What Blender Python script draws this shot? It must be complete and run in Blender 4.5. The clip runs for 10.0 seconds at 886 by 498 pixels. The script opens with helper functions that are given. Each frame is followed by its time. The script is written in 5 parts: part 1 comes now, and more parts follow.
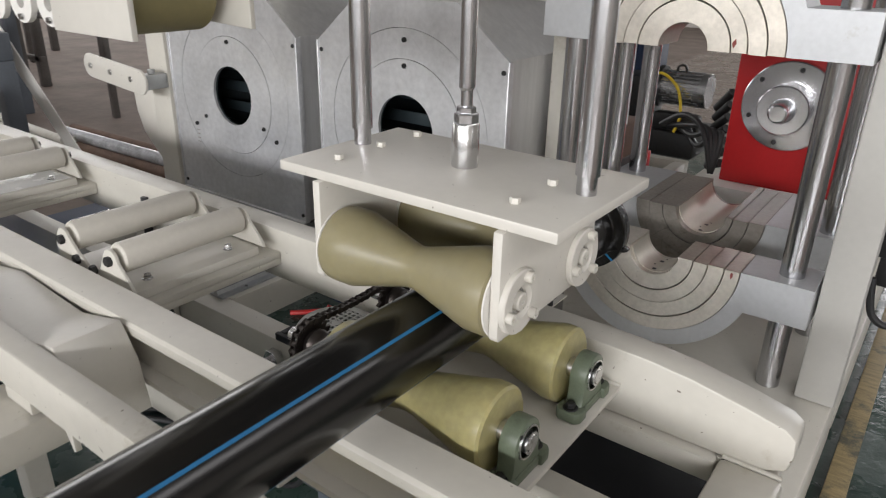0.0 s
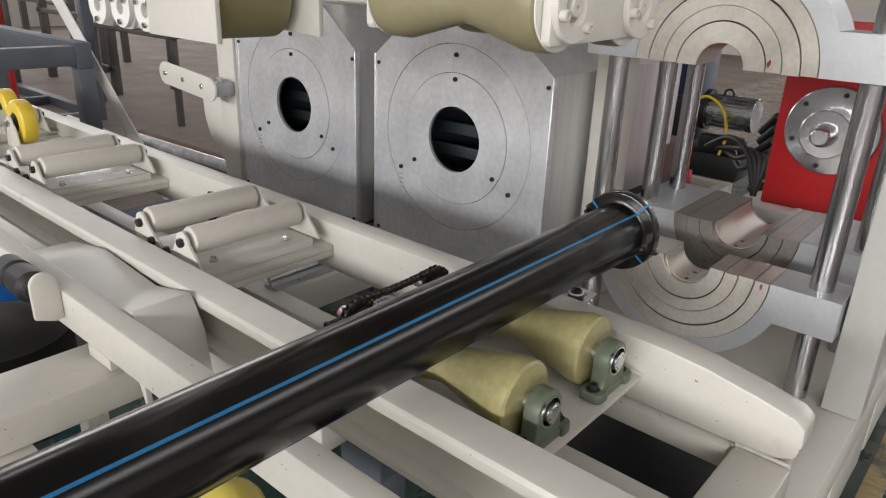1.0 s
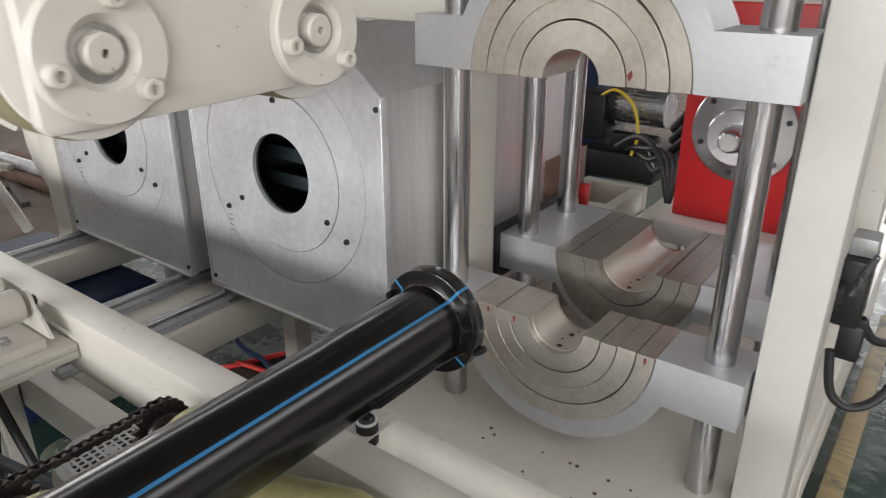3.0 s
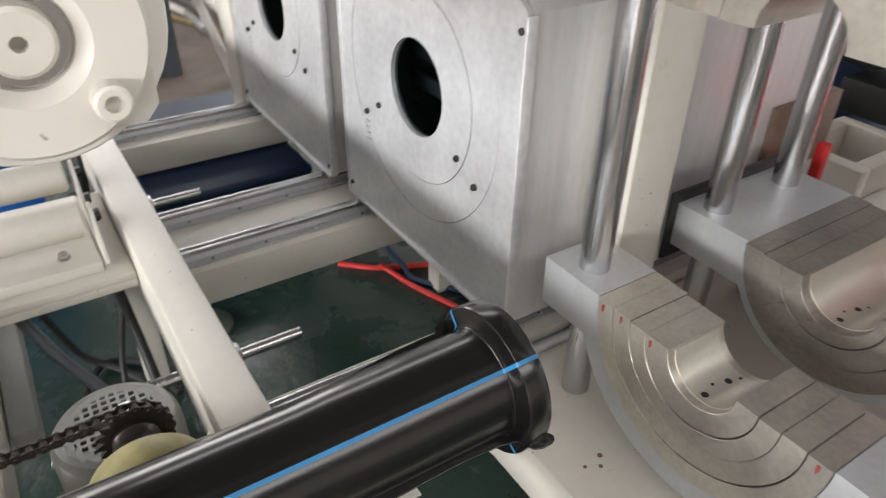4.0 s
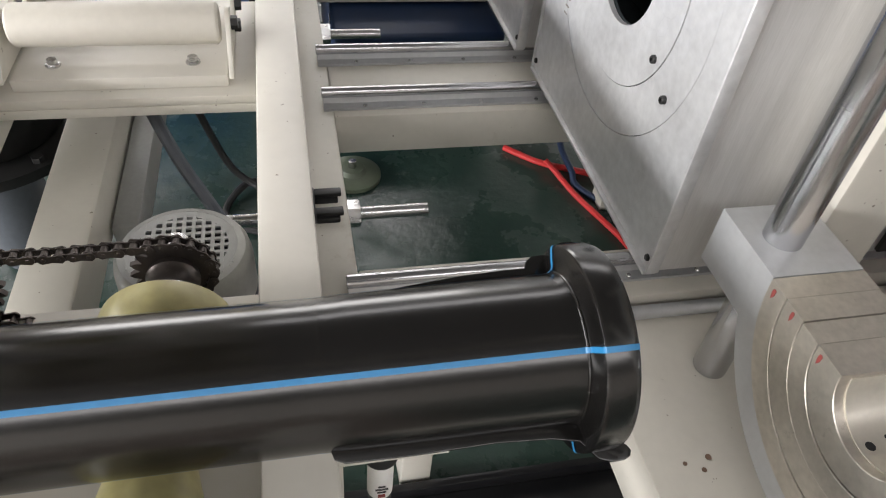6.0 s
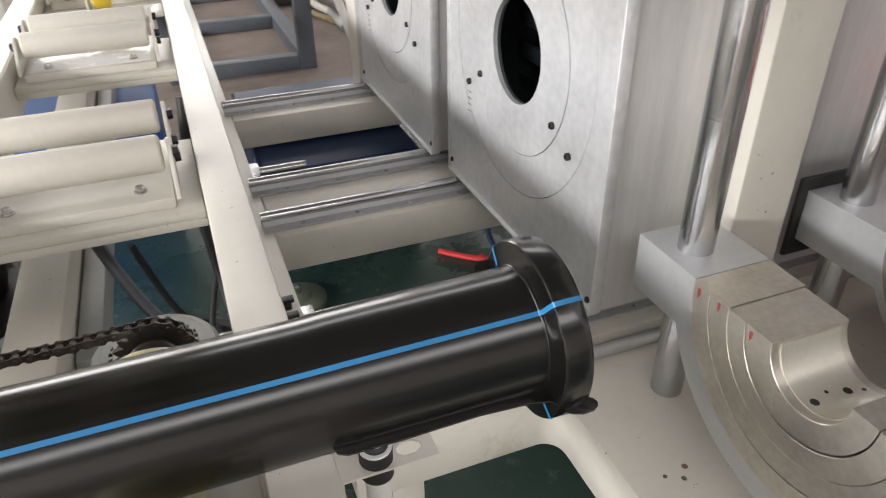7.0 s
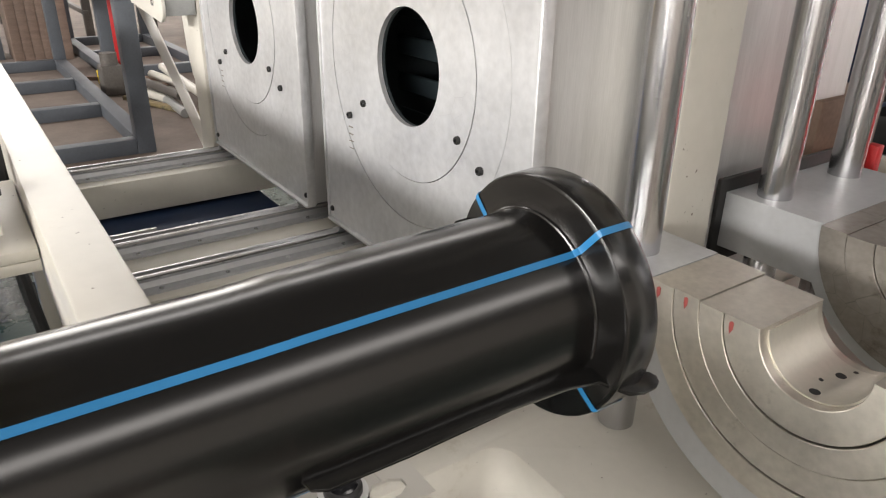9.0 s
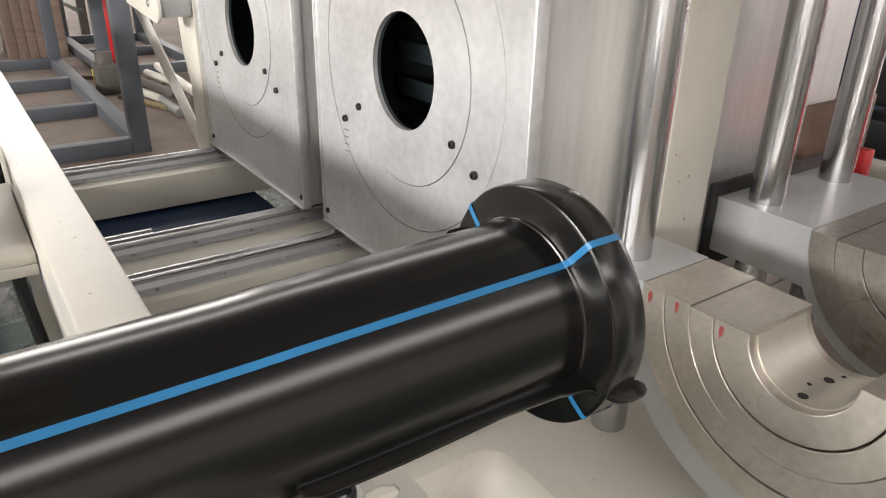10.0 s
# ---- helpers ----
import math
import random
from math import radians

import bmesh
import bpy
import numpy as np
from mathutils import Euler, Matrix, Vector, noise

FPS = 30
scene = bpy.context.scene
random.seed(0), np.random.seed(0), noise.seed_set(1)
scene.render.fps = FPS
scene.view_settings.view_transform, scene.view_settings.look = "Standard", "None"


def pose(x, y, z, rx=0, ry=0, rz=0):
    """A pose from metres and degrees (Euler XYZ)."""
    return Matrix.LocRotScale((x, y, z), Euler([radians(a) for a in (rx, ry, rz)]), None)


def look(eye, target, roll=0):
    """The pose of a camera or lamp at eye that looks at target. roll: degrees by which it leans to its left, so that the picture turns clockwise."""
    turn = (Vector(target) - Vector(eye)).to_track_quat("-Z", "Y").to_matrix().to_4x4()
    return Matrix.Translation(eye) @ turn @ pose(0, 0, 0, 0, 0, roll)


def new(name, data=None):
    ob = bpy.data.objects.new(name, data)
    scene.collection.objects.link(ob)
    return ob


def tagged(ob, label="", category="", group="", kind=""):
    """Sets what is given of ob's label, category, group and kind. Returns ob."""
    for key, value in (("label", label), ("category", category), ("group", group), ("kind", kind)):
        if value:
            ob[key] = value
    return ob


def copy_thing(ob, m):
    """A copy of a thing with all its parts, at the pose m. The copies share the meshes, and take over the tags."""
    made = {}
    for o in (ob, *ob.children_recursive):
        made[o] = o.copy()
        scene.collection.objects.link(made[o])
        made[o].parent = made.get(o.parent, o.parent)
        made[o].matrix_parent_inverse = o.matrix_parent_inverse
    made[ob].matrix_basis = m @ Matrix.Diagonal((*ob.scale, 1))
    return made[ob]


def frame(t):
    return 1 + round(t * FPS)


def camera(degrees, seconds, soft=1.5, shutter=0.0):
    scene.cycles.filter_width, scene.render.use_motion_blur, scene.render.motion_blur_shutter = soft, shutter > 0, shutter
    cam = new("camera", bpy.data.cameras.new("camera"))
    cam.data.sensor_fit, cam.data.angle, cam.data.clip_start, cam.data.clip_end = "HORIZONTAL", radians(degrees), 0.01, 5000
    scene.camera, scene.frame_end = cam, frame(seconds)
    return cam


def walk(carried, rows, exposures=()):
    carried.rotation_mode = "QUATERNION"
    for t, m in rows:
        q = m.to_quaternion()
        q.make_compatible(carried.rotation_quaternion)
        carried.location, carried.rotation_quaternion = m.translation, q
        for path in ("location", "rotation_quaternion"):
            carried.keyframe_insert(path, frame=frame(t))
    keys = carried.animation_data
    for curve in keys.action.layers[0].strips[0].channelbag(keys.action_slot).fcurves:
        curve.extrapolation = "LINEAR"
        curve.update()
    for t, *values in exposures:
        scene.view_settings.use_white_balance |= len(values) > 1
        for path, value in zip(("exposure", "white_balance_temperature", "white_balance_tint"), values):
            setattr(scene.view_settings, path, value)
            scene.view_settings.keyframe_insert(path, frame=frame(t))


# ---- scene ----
cam = camera(64.7, 10.0, soft=1.1, shutter=0.25)
PATH = [
    (0, (1.543, -1.865, 1.686), (0.457, -0.382, 0.898), 1.2),
    (0.5, (1.653, -1.932, 1.673), (0.457, -0.513, 0.927), 2.5),
    (0.7, (1.647, -1.946, 1.673), (0.437, -0.538, 0.928), 2.4),
    (1, (1.64, -1.969, 1.677), (0.437, -0.55, 0.941), 2.2),
    (1.5, (1.644, -1.916, 1.698), (0.596, -0.343, 1.043), 2.7),
    (2, (1.607, -1.847, 1.677), (0.719, -0.202, 0.966), 1.5),
    (2.2, (1.609, -1.735, 1.7), (0.725, -0.089, 0.986), 0.7),
    (3.3, (1.567, -1.161, 1.702), (0.383, 0.223, 0.877), 0.1),
    (3.5, (1.52, -1.056, 1.703), (0.296, 0.264, 0.831), 0.2),
    (4, (1.422, -0.845, 1.728), (0.032, 0.069, 0.618), 1.0),
    (4.5, (1.317, -0.737, 1.753), (-0.059, -0.169, 0.418), 2.6),
    (5, (1.259, -0.684, 1.703), (-0.084, -0.276, 0.277), 4.4),
    (5.2, (1.247, -0.666, 1.677), (-0.088, -0.289, 0.236), 6.3),
    (6.3, (1.346, -0.691, 1.614), (-0.11, -0.268, 0.31), 6.2),
    (6.5, (1.396, -0.699, 1.615), (-0.144, -0.229, 0.427), 2.8),
    (7, (1.437, -0.734, 1.576), (-0.144, -0.132, 0.509), -0.9),
    (7.5, (1.382, -0.761, 1.515), (-0.115, 0.101, 0.507), -2.9),
    (8, (1.323, -0.762, 1.357), (-0.202, 0.108, 0.4), -4.1),
    (8.5, (1.277, -0.781, 1.341), (-0.252, 0.177, 0.477), -0.4),
    (9, (1.272, -0.782, 1.356), (-0.227, 0.257, 0.536), 0.8),
    (9.5, (1.282, -0.782, 1.363), (-0.201, 0.284, 0.548), 0.9),
    (10, (1.278, -0.784, 1.368), (-0.213, 0.265, 0.546), 1.1),
]
walk(cam, [(t, look(eye, target, roll)) for t, eye, target, roll in PATH],
     exposures=[(0.0, -0.28, 6400, 10), (1.0, -0.25, 6450, 10), (2.2, -0.18, 6450, 10), (3.5, 0.29, 6450, 10), (4.3, 0.70, 6500, 10), (5.2, 0.73, 6500, 10), (7.0, 0.64, 6550, 10), (8.0, 0.58, 6750, 10), (10.0, 0.58, 6800, 10)])

# ---- light and exposure ----
scene.view_settings.exposure = 0.0
world = bpy.data.worlds.new("sky")
scene.world = world
world.use_nodes = True
wn = world.node_tree.nodes
sky = wn.new("ShaderNodeTexSky")
sky.sky_type, sky.sun_disc = "NISHITA", False
sky.sun_elevation, sky.sun_rotation = radians(50), radians(200)
wn["Background"].inputs["Strength"].default_value = 0.06
world.node_tree.links.new(sky.outputs["Color"], wn["Background"].inputs["Color"])


def area(name, m, w, h, power, colour=(1.0, 0.98, 0.95)):
    la = bpy.data.lights.new(name, "AREA")
    la.shape, la.size, la.size_y, la.energy, la.color = "RECTANGLE", w, h, power, colour
    ob = new(name, la)
    ob.matrix_world = m
    return ob


ROOF = 7.2
for xx, power in ((-8.0, 480), (8.0, 600)):
    area("skylight_lamp", pose(xx, 0.5, ROOF - 0.06, 0, 0, 0), 2.2, 20.0, power, (1.0, 0.955, 0.93))
area("window_lamp", pose(4.5, -11.9, 3.65, 90, 0, 0), 18.0, 1.3, 2300, (0.99, 0.975, 0.97))
area("west_window_lamp", pose(-17.9, 3.0, 4.1, 90, 0, -90), 20.0, 4.0, 1150, (1.0, 0.955, 0.92))
area("gate_lamp", pose(4.0, 15.9, 3.5, -90, 0, 0), 9.0, 6.0, 1000, (1.0, 0.975, 0.965))

# ---- materials ----
M = {}


def mat(name, colour, rough=0.5, metal=0.0, noise_scale=12.0, vary=0.12, bump=0.0, bump_scale=200.0,
        stretch=(1, 1, 1), rough_vary=0.1, spec=0.5, dirt=None, dirt_at=0.62, coat=0.0, sub=0.0, piece=0.0, speck=None, scratch=0.0):
    """Two scales of colour variation, roughness variation, fine relief."""
    m = bpy.data.materials.new(name)
    m.use_nodes = True
    nt = m.node_tree
    b = nt.nodes["Principled BSDF"]
    tc = nt.nodes.new("ShaderNodeTexCoord")
    mp = nt.nodes.new("ShaderNodeMapping")
    mp.inputs["Scale"].default_value = stretch
    nt.links.new(tc.outputs["Object"], mp.inputs["Vector"])
    n1 = nt.nodes.new("ShaderNodeTexNoise")
    n1.inputs["Scale"].default_value = noise_scale
    n1.inputs["Detail"].default_value = 6
    n2 = nt.nodes.new("ShaderNodeTexNoise")
    n2.inputs["Scale"].default_value = noise_scale * 9
    n2.inputs["Detail"].default_value = 4
    for n in (n1, n2):
        nt.links.new(mp.outputs["Vector"], n.inputs["Vector"])
    mix = nt.nodes.new("ShaderNodeMath")
    mix.operation = "MULTIPLY_ADD"
    mix.inputs[1].default_value = 0.4
    nt.links.new(n2.outputs["Fac"], mix.inputs[0])
    sc = nt.nodes.new("ShaderNodeMath")
    sc.operation = "MULTIPLY"
    sc.inputs[1].default_value = 0.6
    nt.links.new(n1.outputs["Fac"], sc.inputs[0])
    nt.links.new(sc.outputs[0], mix.inputs[2])
    ramp = nt.nodes.new("ShaderNodeValToRGB")
    c = Vector(colour)
    ramp.color_ramp.elements[0].position, ramp.color_ramp.elements[1].position = 0.3, 0.7
    ramp.color_ramp.elements[0].color = (*(c * (1 - vary)), 1)
    ramp.color_ramp.elements[1].color = (*[min(v * (1 + vary), 1) for v in c], 1)
    nt.links.new(mix.outputs[0], ramp.inputs["Fac"])
    out = ramp.outputs["Color"]
    if dirt:
        n3 = nt.nodes.new("ShaderNodeTexNoise")
        n3.inputs["Scale"].default_value = noise_scale * 0.6
        n3.inputs["Detail"].default_value = 9
        n3.inputs["Roughness"].default_value = 0.75
        nt.links.new(tc.outputs["Object"], n3.inputs["Vector"])
        r3 = nt.nodes.new("ShaderNodeValToRGB")
        r3.color_ramp.elements[0].position, r3.color_ramp.elements[1].position = dirt_at, dirt_at + 0.12
        nt.links.new(n3.outputs["Fac"], r3.inputs["Fac"])
        mx = nt.nodes.new("ShaderNodeMix")
        mx.data_type = "RGBA"
        nt.links.new(r3.outputs["Color"], mx.inputs["Factor"])
        nt.links.new(out, mx.inputs["A"])
        mx.inputs["B"].default_value = (*dirt, 1)
        out = mx.outputs["Result"]
    if speck:
        n4 = nt.nodes.new("ShaderNodeTexNoise")
        n4.inputs["Scale"].default_value, n4.inputs["Detail"].default_value = 85, 2
        nt.links.new(tc.outputs["Object"], n4.inputs["Vector"])
        r4 = nt.nodes.new("ShaderNodeValToRGB")
        r4.color_ramp.elements[0].position, r4.color_ramp.elements[1].position = 0.745, 0.775
        nt.links.new(n4.outputs["Fac"], r4.inputs["Fac"])
        m4 = nt.nodes.new("ShaderNodeMix")
        m4.data_type = "RGBA"
        nt.links.new(r4.outputs["Color"], m4.inputs["Factor"])
        nt.links.new(out, m4.inputs["A"])
        m4.inputs["B"].default_value = (*speck, 1)
        out = m4.outputs["Result"]
    if scratch:
        v5 = nt.nodes.new("ShaderNodeTexNoise")
        v5.inputs["Scale"].default_value, v5.inputs["Detail"].default_value = 3.0, 5
        w5 = nt.nodes.new("ShaderNodeTexVoronoi")
        w5.feature = "DISTANCE_TO_EDGE"
        w5.inputs["Scale"].default_value = 16
        s5 = nt.nodes.new("ShaderNodeMapping")
        s5.inputs["Scale"].default_value = (1, 0.25, 1)
        s5.inputs["Rotation"].default_value = (0.6, 0.4, 0.9)
        nt.links.new(tc.outputs["Object"], s5.inputs["Vector"])
        nt.links.new(s5.outputs["Vector"], w5.inputs["Vector"])
        nt.links.new(tc.outputs["Object"], v5.inputs["Vector"])
        r5 = nt.nodes.new("ShaderNodeMapRange")
        r5.inputs["From Min"].default_value, r5.inputs["From Max"].default_value = 0.0, 0.008
        r5.inputs["To Min"].default_value, r5.inputs["To Max"].default_value = scratch, 0.0
        nt.links.new(w5.outputs["Distance"], r5.inputs["Value"])
        p5 = nt.nodes.new("ShaderNodeMath")
        p5.operation = "MULTIPLY"
        nt.links.new(r5.outputs["Result"], p5.inputs[0])
        q5 = nt.nodes.new("ShaderNodeMapRange")
        q5.inputs["From Min"].default_value, q5.inputs["From Max"].default_value = 0.5, 0.62
        nt.links.new(v5.outputs["Fac"], q5.inputs["Value"])
        nt.links.new(q5.outputs["Result"], p5.inputs[1])
        m5 = nt.nodes.new("ShaderNodeMix")
        m5.data_type = "RGBA"
        nt.links.new(p5.outputs[0], m5.inputs["Factor"])
        nt.links.new(out, m5.inputs["A"])
        m5.inputs["B"].default_value = (*(c * 0.35), 1)
        out = m5.outputs["Result"]
    if piece:
        oi = nt.nodes.new("ShaderNodeObjectInfo")
        hs = nt.nodes.new("ShaderNodeHueSaturation")
        mr = nt.nodes.new("ShaderNodeMapRange")
        mr.inputs["To Min"].default_value, mr.inputs["To Max"].default_value = 1 - piece, 1 + piece
        nt.links.new(oi.outputs["Random"], mr.inputs["Value"])
        nt.links.new(mr.outputs["Result"], hs.inputs["Value"])
        nt.links.new(out, hs.inputs["Color"])
        out = hs.outputs["Color"]
    nt.links.new(out, b.inputs["Base Color"])
    rr = nt.nodes.new("ShaderNodeMapRange")
    rr.inputs["To Min"].default_value, rr.inputs["To Max"].default_value = max(rough - rough_vary, 0.02), min(rough + rough_vary, 1)
    nt.links.new(n1.outputs["Fac"], rr.inputs["Value"])
    nt.links.new(rr.outputs["Result"], b.inputs["Roughness"])
    b.inputs["Metallic"].default_value = metal
    b.inputs["Specular IOR Level"].default_value = spec
    b.inputs["Coat Weight"].default_value = coat
    if sub:
        b.inputs["Subsurface Weight"].default_value = sub
        b.inputs["Subsurface Radius"].default_value = (0.02, 0.015, 0.006)
    if bump:
        nb = nt.nodes.new("ShaderNodeTexNoise")
        nb.inputs["Scale"].default_value = bump_scale
        nb.inputs["Detail"].default_value = 3
        nt.links.new(mp.outputs["Vector"], nb.inputs["Vector"])
        bp = nt.nodes.new("ShaderNodeBump")
        bp.inputs["Strength"].default_value, bp.inputs["Distance"].default_value = bump, 0.002
        nt.links.new(nb.outputs["Fac"], bp.inputs["Height"])
        nt.links.new(bp.outputs["Normal"], b.inputs["Normal"])
    M[name] = m
    return m


mat("cream", (0.59, 0.565, 0.505), 0.34, noise_scale=5, vary=0.05, bump=0.06, bump_scale=60, dirt=(0.43, 0.39, 0.31), dirt_at=0.60, speck=(0.20, 0.17, 0.14))
mat("cream_clean", (0.61, 0.585, 0.53), 0.38, noise_scale=6, vary=0.04, bump=0.05, bump_scale=80, dirt=(0.50, 0.46, 0.40), dirt_at=0.68, speck=(0.25, 0.22, 0.19))
mat("oven_steel", (0.60, 0.595, 0.59), 0.36, 0.45, noise_scale=3, vary=0.12, bump=0.04, bump_scale=90, stretch=(14, 14, 1), rough_vary=0.10)
mat("oven_plate", (0.62, 0.625, 0.635), 0.34, 0.50, noise_scale=5, vary=0.20, scratch=0.30, dirt=(0.40, 0.395, 0.385), dirt_at=0.62, bump=0.03, bump_scale=120, rough_vary=0.12)
mat("machined", (0.54, 0.505, 0.445), 0.37, 0.85, rough_vary=0.12, scratch=0.0, noise_scale=9, vary=0.20, bump=0.04, bump_scale=160, dirt=(0.25, 0.22, 0.18), dirt_at=0.62)
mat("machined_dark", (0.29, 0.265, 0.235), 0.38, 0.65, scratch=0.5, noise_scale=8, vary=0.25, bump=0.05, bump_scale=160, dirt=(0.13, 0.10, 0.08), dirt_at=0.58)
mat("bore", (0.58, 0.55, 0.48), 0.36, 0.65, noise_scale=14, vary=0.07, rough_vary=0.03)
mat("alu_block", (0.50, 0.51, 0.52), 0.46, 0.6, noise_scale=7, vary=0.10, bump=0.04, dirt=(0.36, 0.34, 0.31), dirt_at=0.66)
mat("chrome", (0.50, 0.50, 0.512), 0.22, 1.0, noise_scale=9, vary=0.10, rough_vary=0.06, stretch=(1, 1, 0.15), bump=0.02, bump_scale=60)
mat("bright_steel", (0.6, 0.6, 0.6), 0.25, 1.0, noise_scale=15, vary=0.1)
mat("hdpe", (0.0045, 0.0042, 0.0040), 0.20, noise_scale=9, vary=0.25, bump=0.0, bump_scale=24, stretch=(1, 0.5, 1), rough_vary=0.03, spec=0.6, scratch=0.0)
mat("stripe", (0.016, 0.15, 0.33), 0.4, noise_scale=9, vary=0.1)
mat("olive", (0.255, 0.225, 0.13), 0.40, noise_scale=6, vary=0.10, bump=0.05, bump_scale=50, sub=0.15, rough_vary=0.08)
mat("olive_dark", (0.21, 0.18, 0.085), 0.42, noise_scale=6, vary=0.12, bump=0.05, bump_scale=50, rough_vary=0.08)
mat("pu_yellow", (0.34, 0.305, 0.145), 0.34, noise_scale=6, vary=0.30, dirt=(0.19, 0.165, 0.085), dirt_at=0.60, bump=0.06, bump_scale=40, sub=0.2)
mat("cast_green", (0.12, 0.145, 0.10), 0.42, noise_scale=25, vary=0.15, bump=0.15, bump_scale=160, dirt=(0.06, 0.06, 0.05), dirt_at=0.64)
mat("chain_steel", (0.07, 0.06, 0.055), 0.38, 0.8, noise_scale=60, vary=0.3, piece=0.25)
mat("black_iron", (0.02, 0.02, 0.02), 0.45, 0.3, noise_scale=40, vary=0.3)
mat("rubber", (0.018, 0.018, 0.019), 0.5, noise_scale=30, vary=0.2)
# near black for the tray shape that darkens the shaded floor
mat("shade_black", (0.008, 0.008, 0.009), 0.35, noise_scale=14, vary=0.4)
mat("grey_roller", (0.56, 0.53, 0.47), 0.5, noise_scale=8, vary=0.06, bump=0.05, bump_scale=120)
mat("motor_grey", (0.34, 0.345, 0.335), 0.42, 0.3, noise_scale=12, vary=0.1)
mat("red_paint", (0.46, 0.016, 0.018), 0.4, noise_scale=6, vary=0.08, bump=0.05)
mat("red_mark", (0.20, 0.035, 0.03), 0.6, noise_scale=90, vary=0.2)
mat("red_hose", (0.60, 0.03, 0.03), 0.4, noise_scale=20, vary=0.1)
mat("blue_paint", (0.006, 0.022, 0.066), 0.55, noise_scale=6, vary=0.12)
mat("blue_bright", (0.015, 0.12, 0.42), 0.4, noise_scale=6, vary=0.1)
mat("frame_grey", (0.085, 0.095, 0.11), 0.5, noise_scale=8, vary=0.15, bump=0.05)
# cream made greyer, with the right frame post's shade put into the colour
mat("cream_shaded", (0.47, 0.46, 0.43), 0.42, noise_scale=6, vary=0.05, bump=0.05, bump_scale=80, dirt=(0.38, 0.36, 0.33), dirt_at=0.66)
mat("white_paint", (0.74, 0.72, 0.68), 0.45, noise_scale=6, vary=0.05)
mat("yellow", (0.72, 0.52, 0.05), 0.38, noise_scale=8, vary=0.08)
mat("yellow_cover", (0.75, 0.60, 0.12), 0.40, noise_scale=5, vary=0.06)
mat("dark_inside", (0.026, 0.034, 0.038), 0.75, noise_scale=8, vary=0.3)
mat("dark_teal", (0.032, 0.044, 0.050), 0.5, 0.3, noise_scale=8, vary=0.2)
mat("far_steel", (0.10, 0.09, 0.082), 0.6, 0.2, noise_scale=6, vary=0.3)
mat("rust", (0.16, 0.10, 0.07), 0.7, noise_scale=8, vary=0.35, bump=0.2, bump_scale=60)
mat("wood", (0.26, 0.20, 0.10), 0.6, noise_scale=9, vary=0.4, dirt=(0.07, 0.07, 0.05), dirt_at=0.50, stretch=(1, 8, 1), bump=0.1)
mat("plastic_wrap", (0.55, 0.56, 0.58), 0.12, noise_scale=10, vary=0.4, bump=0.6, bump_scale=14)
mat("wall_paint", (0.55, 0.52, 0.48), 0.75, noise_scale=1.2, vary=0.1, dirt=(0.35, 0.31, 0.27), dirt_at=0.6)
mat("roof_sheet", (0.13, 0.13, 0.13), 0.7, noise_scale=1.0, vary=0.12)
mat("mauve_paint", (0.36, 0.32, 0.325), 0.5, noise_scale=3, vary=0.06)
mat("crate_brown", (0.20, 0.145, 0.115), 0.7, noise_scale=5, vary=0.25, stretch=(1, 1, 5), bump=0.2, bump_scale=40)
mat("label_white", (0.75, 0.75, 0.73), 0.5, noise_scale=30, vary=0.05)
mat("paper", (0.80, 0.80, 0.79), 0.25, noise_scale=20, vary=0.03)
mat("lens_dark", (0.01, 0.01, 0.012), 0.12, noise_scale=30, vary=0.1)
mat("yellow_tape", (0.75, 0.55, 0.03), 0.5, noise_scale=60, vary=0.1)


